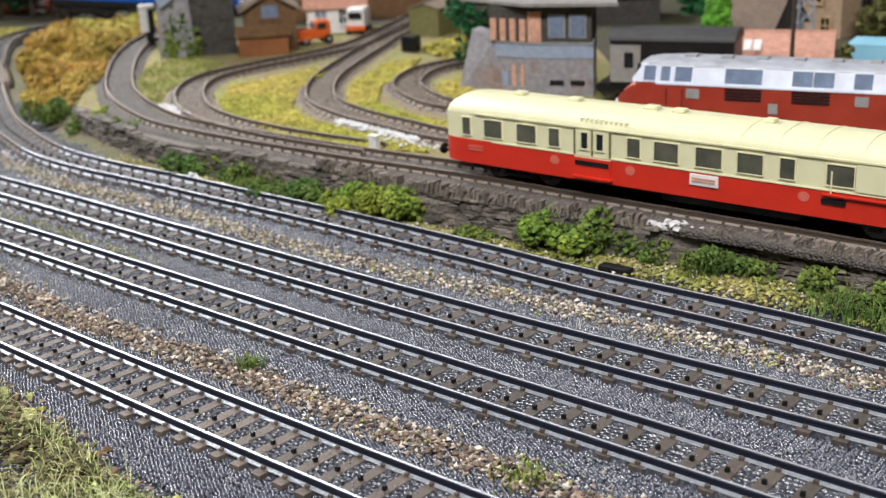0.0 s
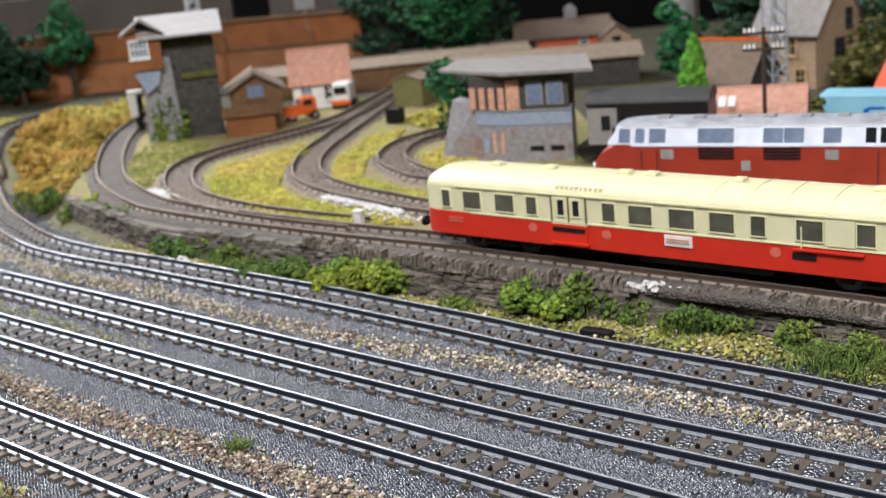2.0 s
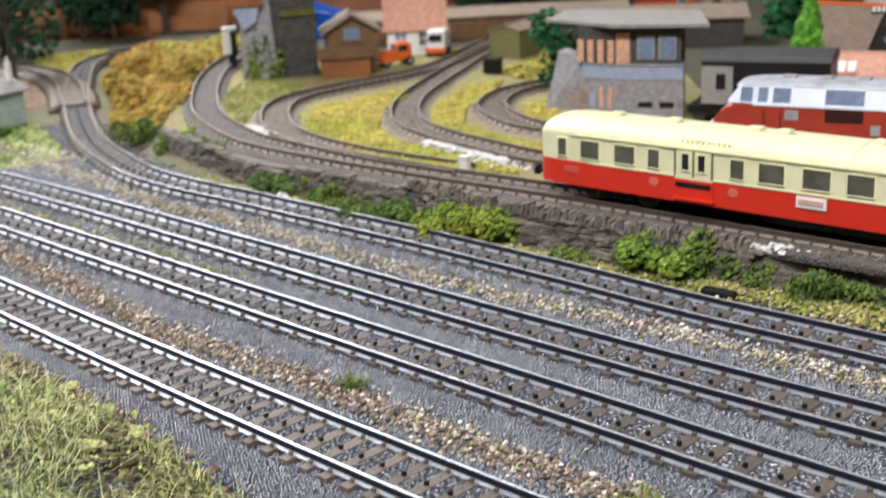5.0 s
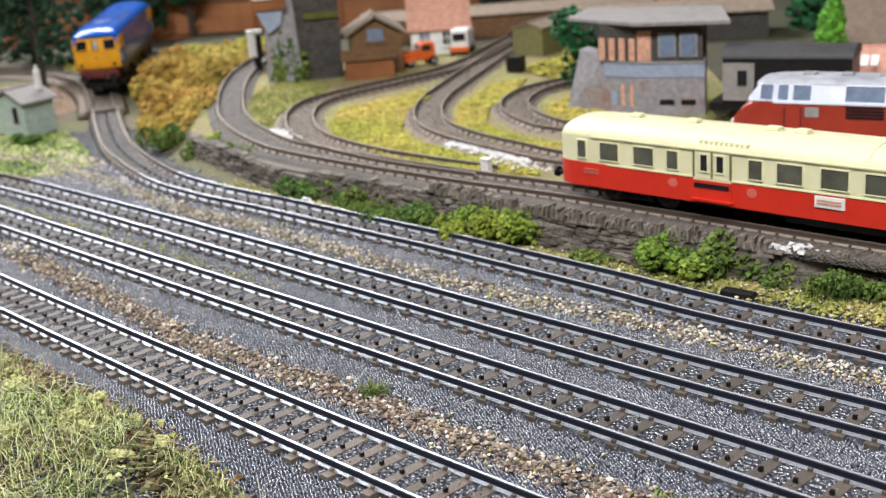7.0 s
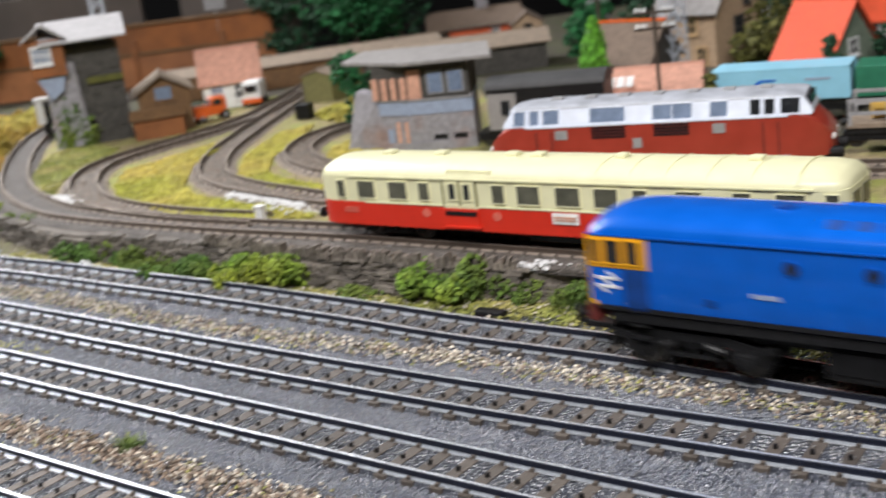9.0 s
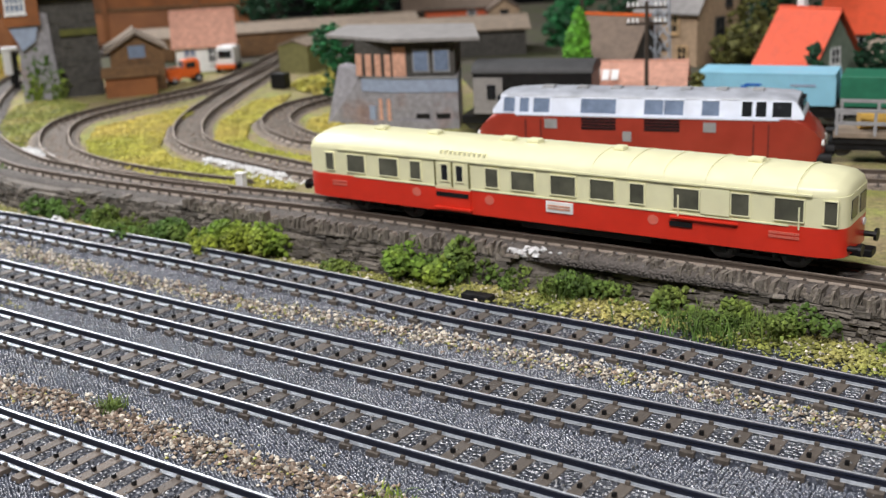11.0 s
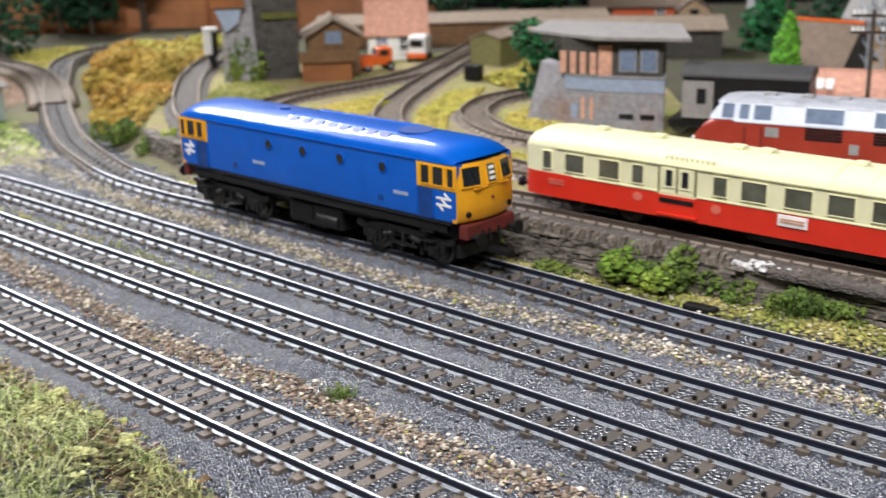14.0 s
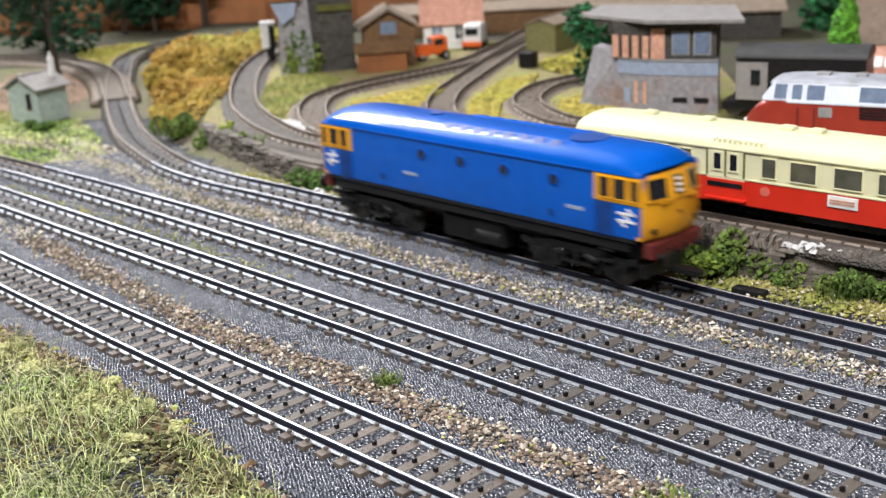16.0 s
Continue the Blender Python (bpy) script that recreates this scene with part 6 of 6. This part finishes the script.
# platforms, sheds and canopies across the back of the yard
house("carriage_shed", "long low brown carriage shed across the back of the yard", "shed", pose(-0.025, 1.070, YZ - 0.002, 0, 0, 3), 0.25, 0.05, 0.022, 0.0270, WOOD, ROOFTAN, 0.003)
house("canopy", "weathered grey-brown station canopy", "canopy", pose(0.108, 0.985, YZ - 0.002, 0, 0, -6), 0.150, 0.060, 0.0235, 0.0300, DARKSTONE, ROOFTAN, 0.004)
house("goods_van", "olive goods van standing at the back of the yard", "wagon", pose(0.004, 0.945, YZ, 0, 0, 60), 0.045, 0.026, 0.0210, 0.0250, OLIVE, ROOFTAN, 0.001)
tagged(box("buffer_stop", (0, 0, 0.006), (0.009, 0.012, 0.011), BLACK, None, "", 0.0012, pose(-0.0165, 0.855, YZ, 0, 0, 60)), "small dark blue-black buffer stop", "buffer stop")

# village
house("house", "low orange-red station house with a grey-brown roof", "house", pose(0.150, 1.215, YZ - 0.002, 0, 0, -4), 0.090, 0.055, 0.0185, 0.0320, ORANGEWALL, ROOFBROWN, 0.004, (0.010, 0.004, 0.012, 0.0120, GREYSTONE), windows=((0.020, 0.011, 0.008, 0.008, WHITE, GLASS), (-0.032, 0.011, 0.010, 0.010, WOOD, GLASS)))
house("house", "tan gabled annexe of the station house", "house", pose(0.200, 1.195, YZ - 0.002, 0, 0, 86), 0.05, 0.030, 0.016, 0.0260, TAN, ROOFBROWN, 0.003, ends=((0, 0.012, 0.009, 0.007, TAN, GLASS),))
house("barn", "barn with a brown roof and orange barge boards", "barn", pose(0.216, 0.800, YZ - 0.004, 0, 0, -44), 0.046, 0.042, 0.0240, 0.0470, DARKSTONE, ROOFBROWN, 0.003)
tagged(box("barge_board", (0, 0, 0.0485), (0.053, 0.002, 0.002), ORANGE, None, "", 0.0004, pose(0.216, 0.800, YZ - 0.004, 0, 0, -44)), "orange ridge capping on the barn roof", "ridge")
house("engine_shed", "long shed with a pink tiled roof behind the red locomotive", "shed", pose(0.196, 0.690, YZ - 0.003, 0, 0, -20), 0.064, 0.060, 0.0160, 0.0310, PINK, PINKROOF, 0.003)
for k in (-0.006, -0.001, 0.004):
    tagged(box("skylight", (0, 0, 0), (0.0042, 0.010, 0.0008), WHITE, None, "", 0.0002, pose(0.178 + k, 0.672 - k * 0.36, YZ + 0.0245, 26, 0, -20)), "small white roof skylight", "skylight")
house("house", "tall tan house with a steep grey roof and end gable", "house", pose(0.291, 0.868, YZ - 0.006, 0, 0, -50), 0.048, 0.062, 0.0480, 0.0860, TAN, ROOFGREY, 0.004, (0.010, 0.010, 0.008, 0.0160, GREYSTONE), windows=((-0.015, 0.036, 0.009, 0.013, TANL, TANL), (0.004, 0.036, 0.009, 0.013, TANL, GLASS), (0.012, 0.014, 0.008, 0.012, TANL, GLASS)), ends=((0.0, 0.030, 0.012, 0.016, DARKSTONE, GLASS), (0.012, 0.052, 0.008, 0.012, DARKSTONE, GLASS)))
house("house", "house with a steep bright red tiled roof and pale gable", "house", pose(0.318, 0.715, YZ - 0.004, 0, 0, -54), 0.036, 0.056, 0.0230, 0.0540, PALEGREEN, ROOFRED, 0.004, (-0.008, 0.004, 0.005, 0.0080, WHITE), ends=((0, 0.026, 0.010, 0.010, WHITE, GLASS),))
house("house", "red-roofed cream house at the village edge", "house", pose(0.420, 0.830, YZ - 0.006, 0, 0, -30), 0.070, 0.060, 0.0280, 0.0520, CREAMWALL, ROOFRED, 0.004, windows=((-0.012, 0.018, 0.010, 0.012, WHITE, GLASS), (0.012, 0.018, 0.010, 0.012, WHITE, GLASS)))
house("house", "dark brick house among the trees", "house", pose(0.360, 0.980, YZ - 0.006, 0, 0, -20), 0.090, 0.060, 0.050, 0.080, DARKSTONE, ROOFBROWN, 0.004, windows=((-0.02, 0.030, 0.010, 0.014, WHITE, GLASS), (0.015, 0.030, 0.010, 0.014, WHITE, GLASS)))
tagged(cyl("chimney_stack", (0.285, 1.26, YZ - 0.003), (0.285, 1.26, 0.13), 0.016, GREY, None, 0.013, 20), "tall grey factory chimney at the back", "chimney")


def lattice_mast(x, y, h, w, label):
    root = empty("lattice_mast", label, "mast", m=pose(x, y, YZ - 0.002, 0, 0, 20))
    for a in (-1, 1):
        for b in (-1, 1):
            cyl("leg", (a * w, b * w, 0), (a * w * 0.7, b * w * 0.7, h), 0.0008, MASTGREY, root, seg=6)
    n = int(h / 0.010)
    bm = bmesh.new()
    for i in range(n):
        z0, z1 = h * i / n, h * (i + 1) / n
        s0, s1 = w * (1 - 0.3 * i / n), w * (1 - 0.3 * (i + 1) / n)
        for a, b, c, d in ((-1, -1, 1, -1), (1, -1, -1, -1), (-1, 1, 1, 1), (-1, -1, -1, 1), (1, -1, 1, 1)):
            add_cyl(bm, (a * s0, b * s0, z0), (c * s1, d * s1, z1), 0.0005, seg=5)
    part("bracing", bm, MASTGREY, root)
    return root


lattice_mast(0.242, 0.790, 0.120, 0.0065, "grey lattice mast behind the pink-roofed shed")
lattice_mast(-0.182, 1.020, 0.150, 0.0060, "grey lattice mast behind the signal cabin")


def telegraph_pole(x, y, z0, top, label, scale=1.0):
    root = empty("telegraph_pole", label, "telegraph pole", m=pose(x, y, z0, 0, 0, -15))
    cyl("pole", (0, 0, 0), (0, 0, top), 0.0013 * scale, TRUNK, root, 0.0010 * scale, 10)
    for k, z in enumerate((top - 0.003, top - 0.0115)):
        arm = box("crossarm", (0, 0.0006, z), (0.0215 * scale, 0.0014, 0.0014), TRUNK, root)
        for u in (-0.0095, -0.0072, -0.0049, 0.0049, 0.0072, 0.0095):
            cyl("insulator", (u * scale, 0.0006, z + 0.0006), (u * scale, 0.0006, z + 0.0030), 0.0008 * scale, WHITE, arm, 0.0005 * scale, 8)
    return root


telegraph_pole(0.186, 0.618, YZ, 0.071, "dark telegraph pole with white insulators behind the locomotive")
telegraph_pole(0.205, 0.855, YZ, 0.083, "telegraph pole with white insulators by the village", 1.2)


# ---- wagons in the yard ----
w1 = wagon("coach", pose(0.130, 0.640, 0.0128, 0, 0, -23), 0.066, 0.027, BLACK_M, "dark coach with a black roof standing behind the locomotive", GREY_D, 0.010, 0.022)
box("end_panel", (-0.0332, -0.002, 0.0195), (0.0008, 0.018, 0.016), ROOFGREY, w1, "pale grey end panel")
box("end_window", (-0.0338, -0.002, 0.0215), (0.0006, 0.006, 0.008), GLASS, w1)
box("side_panel", (-0.0245, -0.0137, 0.0195), (0.0165, 0.0006, 0.0200), ROOFGREY, w1, "pale grey-green side panel")
box("side_window", (-0.0225, -0.0141, 0.0215), (0.0050, 0.0006, 0.0080), GLASS, w1)
w2 = wagon("container_wagon", pose(0.254, 0.617, 0.0128, 0, 0, -30), 0.072, 0.028, SKYBLUE, "sky-blue container on a flat wagon", None, 0.010, 0.0165)
for s in (-1, 1):
    b = bmesh.new()
    add_box(b, (-0.006, s * 0.0142, 0.0210), (0.0090, 0.0005, 0.0011))
    add_box(b, (-0.011, s * 0.0142, 0.0188), (0.0028, 0.0005, 0.0034), 0.0002)
    part("emblem", b, BLUE, w2, "blue brand shape")
    box("lettering", (0.020, s * 0.0142, 0.0210), (0.0130, 0.0005, 0.0012), PALEBLUE, w2)
for s in (-1, 1):
    b = bmesh.new()
    for k in range(18):
        add_box(b, (-0.036 + k * 0.00424, s * 0.01405, 0.0182), (0.0012, 0.0006, 0.0152))
    part("corrugation", b, SKYBLUE, w2)
box("roof_edge", (0, 0, 0.0268), (0.0724, 0.0284, 0.0006), SKYBLUE, w2)
w3 = wagon("wagon", pose(0.312, 0.585, 0.0128, 0, 0, -30), 0.055, 0.028, GREEN_P, "dark green goods wagon", None, 0.010, 0.016)
w4 = wagon("flat_wagon", pose(0.300, 0.505, 0.0128, 0, 0, -29), 0.105, 0, GREY, "grey flat wagon with side rails")
box("deck", (0, 0, 0.0108), (0.105, 0.026, 0.0022), ROOFTAN, w4)
for s in (-1, 1):
    for z in (0.0165, 0.0225):
        box("side_rail", (0, s * 0.0125, z), (0.104, 0.0010, 0.0016), GREY, w4)
    for k in range(7):
        box("stanchion", (-0.051 + k * 0.017, s * 0.0125, 0.0170), (0.0014, 0.0012, 0.0125), GREY, w4)
for k in (-0.030, 0.0, 0.026):
    cyl("load", (k - 0.012, -0.003, 0.0165), (k + 0.010, 0.004, 0.0165), 0.0045, OCHRE, w4, seg=14, label="ochre drum load")


# ---- trees ----
def tree(x, y, z, h, r, material, label, crown_from=0.3, count=900, grain=0.003, cone=0.0, category="tree"):
    root = empty("tree", label, category, m=pose(x, y, z))
    tr = add_cyl(bmesh.new(), (0, 0, 0), (0, 0, h * 0.75), h * 0.035, h * 0.012, 8)
    for k in range(7):
        a, zz = k * 2.4, h * (crown_from + 0.07 * k)
        add_cyl(tr, (0, 0, zz), (math.cos(a) * r * 0.6, math.sin(a) * r * 0.6, zz + r * 0.35), h * 0.012, h * 0.004, 6)
    part("trunk", tr, TRUNK, root)
    p = []
    lobes = []
    for k in range(16):
        u = rng.uniform(0, 1)
        reach = r * (1 - cone * u) * (0.55 + 0.35 * math.sin(math.pi * (0.15 + 0.7 * u)) * (1 - cone) + 0.1 * cone)
        a = rng.uniform(0, 2 * math.pi)
        lobes.append((math.cos(a) * reach * 0.75, math.sin(a) * reach * 0.75, h * (crown_from + (0.96 - crown_from) * u), max(0.18, 0.48 * (1 - cone * u)) * r))
    for _ in range(count):
        lx, ly, lz, q = lobes[rng.integers(16)]
        d = rng.standard_normal(3)
        d /= np.linalg.norm(d)
        p.append((lx + d[0] * q, ly + d[1] * q, lz + d[2] * q * 0.8))
    specks("crown", p, rng.uniform(grain * 0.5, grain * 1.3, count), material, root, "", 0.4, 0.8, rng)
    return root


def poplar(x, y, z, h, r, label):
    """A narrow tree with a close, ragged, spindle-shaped crown."""
    root = empty("tree", label, "tree", m=pose(x, y, z))
    part("trunk", add_cyl(bmesh.new(), (0, 0, 0), (0, 0, h * 0.8), h * 0.03, h * 0.01, 8), TRUNK, root)
    p = []
    for _ in range(1900):
        u, a = rng.uniform(0.06, 1), rng.uniform(0, 2 * math.pi)
        w = r * math.sin(math.pi * min(1, 0.18 + 0.82 * u)) ** 0.7 * (0.82 + 0.22 * math.sin(3 * a + 9 * u)) * rng.uniform(0.7, 1.05)
        p.append((w * math.cos(a), w * math.sin(a), h * u))
    specks("crown", p, rng.uniform(0.0010, 0.0022, len(p)), LEAF_B, root, "", 0.4, 0.9, rng)
    return root


tree(-0.405, 0.955, 0.0, 0.105, 0.040, LEAF_D, "dark green broadleaf tree at the board's end", 0.35)
tree(-0.428, 1.200, 0.005, 0.085, 0.028, LEAF_D, "dark green tree against the orange wall", 0.22)
tree(-0.398, 1.205, 0.005, 0.075, 0.026, LEAF_D, "dark green tree against the orange wall", 0.25)
tree(-0.47, 1.10, 0.004, 0.10, 0.045, LEAF_D, "shadowy dark tree at the board's edge", 0.2)
tree(-0.345, 1.205, 0.005, 0.110, 0.022, LEAF_M, "mid green tree before the back board", 0.15)
tree(0.030, 1.175, 0.006, 0.105, 0.050, LEAF_M, "large bright green tree behind the canopies", 0.25, 1500, 0.0035)
tree(-0.03, 1.21, 0.006, 0.085, 0.040, LEAF_D, "dark green tree behind the sheds", 0.2)
tree(0.075, 1.24, 0.006, 0.095, 0.040, LEAF_D, "dark green tree behind the station house", 0.2)
tree(0.0275, 0.775, YZ - 0.002, 0.050, 0.018, LEAF_M, "green tree beside the signal box", 0.1, 800, 0.002)
poplar(0.180, 0.755, YZ - 0.004, 0.058, 0.0095, "slender bright green poplar by the sheds")
tree(0.222, 0.985, YZ - 0.006, 0.060, 0.018, LEAF_M, "dark green rounded tree in the village", 0.1)
tree(0.211, 0.612, YZ - 0.003, 0.036, 0.015, LEAF_O, "dark olive conical bush behind the locomotive", 0.05, 700, 0.0016, 0.9)
tree(0.322, 0.815, YZ - 0.006, 0.050, 0.028, LEAF_O, "olive bush beside the tall house", 0.05, 900, 0.0025)
tree(0.36, 0.87, YZ - 0.006, 0.095, 0.030, LEAF_D, "dark tall tree by the village", 0.15, 1000, 0.003)
tree(0.300, 0.665, YZ - 0.003, 0.042, 0.010, LEAF_D, "small dark fir in front of the red roof", 0.12, 420, 0.0016, 0.8)
tree(0.352, 0.680, YZ - 0.003, 0.032, 0.022, LEAF_D, "dark hedge bush by the red-roofed house", 0.05, 800, 0.002)
tree(0.27, 0.97, YZ - 0.006, 0.080, 0.026, LEAF_D, "dark tree behind the tall house", 0.15)
for x, y, r in ((0.028, 0.875, 0.012), (0.045, 0.868, 0.010), (0.012, 0.835, 0.008)):
    bush(x, y, YZ - 0.002, r, r * 1.1, GRASS_Y, 320, 0.0016, "yellow-green shrub behind the sidings", "shrub", "shrub")

# ---- back boards ----
wall_o = box("backdrop_fence", (0, 0, 0.034), (0.62, 0.010, 0.072), WOOD_O, None, "", 0.001, pose(-0.36, 1.232, 0, 0, 0, -6))
tagged(wall_o, "orange-brown wooden board along the back of the layout", "board", kind="structure")
for k in range(7):
    part("post", add_box(bmesh.new(), (-0.28 + k * 0.09, -0.0065, 0.026), (0.006, 0.004, 0.056), 0.0005), WOOD_O, wall_o).matrix_basis = pose(-0.36, 1.232, 0, 0, 0, -6)
for z, h, t, m, name in ((0.0405, 0.003, 0.003, WOOD, "rail_strip"), (0.0235, 0.029, 0.002, SALMON, "lower_board"), (0.069, 0.003, 0.003, WOOD, "top_strip")):
    strip = box(name, (0, -0.0062, z), (0.62, t, h), m, wall_o)
    strip.matrix_basis = pose(-0.36, 1.232, 0, 0, 0, -6)
tagged(box("back_panel", (0, 0, 0.052), (0.48, 0.010, 0.112), BOARD, None, "", 0.001, pose(-0.42, 1.262, 0, 0, 0, -6)), "dull grey-brown panel behind the orange board", "panel", kind="structure")
tagged(box("back_panel", (0, 0, 0.06), (0.13, 0.010, 0.15), BOARD, None, "", 0.001, pose(-0.085, 1.285, 0, 0, 0, -6)), "dull grey-brown panel behind the yard", "panel", kind="structure")
# Added black screen: stands for the dark room and covers the pale wall.
tagged(box("backdrop_curtain", (0.1, 1.64, 0.0), (2.4, 0.02, 0.20), DARK), "added black screen for the darkness behind the layout", "curtain", kind="structure")
tagged(box("notice_board", (0, 0, 0), (0.020, 0.002, 0.015), GREY, None, "", 0.0003, pose(-0.105, 1.20, 0.082)), "small grey sign board on a thin post", "sign")
tagged(cyl("sign_post", (-0.105, 1.201, YZ - 0.004), (-0.105, 1.201, 0.076), 0.001, GREY, None, None, 6), "thin grey post of the sign board", "post")


# ---- movement ----
D_S = np.r_[0, np.cumsum(np.linalg.norm(np.diff(D_LINE, axis=0), axis=1))]


REF = D_S[int(np.argmin(np.hypot(D_LINE[:, 0] + 0.30, D_LINE[:, 1] - 0.80)))]


def on_line(s):
    return np.array([np.interp(s, D_S, D_LINE[:, k]) for k in range(3)])


def loco_pose(s):
    """The locomotive with its middle at s metres along the running line."""
    a, b = on_line(s - 0.0575), on_line(s + 0.0575)
    c, d = (a + b) / 2, b - a
    return pose(*c, 0, -math.degrees(math.atan2(d[2], math.hypot(d[0], d[1]))), math.degrees(math.atan2(d[1], d[0])))


# seconds, metres past the end of the far curve
RUN = [
    (0, -0.387), (0.3, -0.423), (0.6, -0.468), (1.2, -0.568), (1.8, -0.718), (2.6, -0.838), (3.4, -0.808), (4.1, -0.688),
    (4.7, -0.548), (5, -0.483), (5.2, -0.448), (6, -0.368), (6.7, -0.248), (7.3, -0.078), (7.5, 0.017), (7.6, 0.066),
    (7.7, 0.117), (7.8, 0.172), (8, 0.282), (8.3, 0.420), (8.5, 0.503), (8.7, 0.584), (9, 0.698), (9.2, 0.756),
    (9.6, 0.852), (10.1, 0.907), (10.6, 0.902), (11.3, 0.832), (11.8, 0.733), (12.3, 0.631), (12.5, 0.586), (12.8, 0.518),
    (13.3, 0.439), (13.8, 0.389), (14.1, 0.353), (14.5, 0.3026), (14.8, 0.275), (15.1, 0.283), (15.3, 0.3108), (15.8, 0.3925),
    (16, 0.4325),
]


def motions():
    walk(LOCO, [(t, loco_pose(REF + s)) for t, s in RUN])


motions()
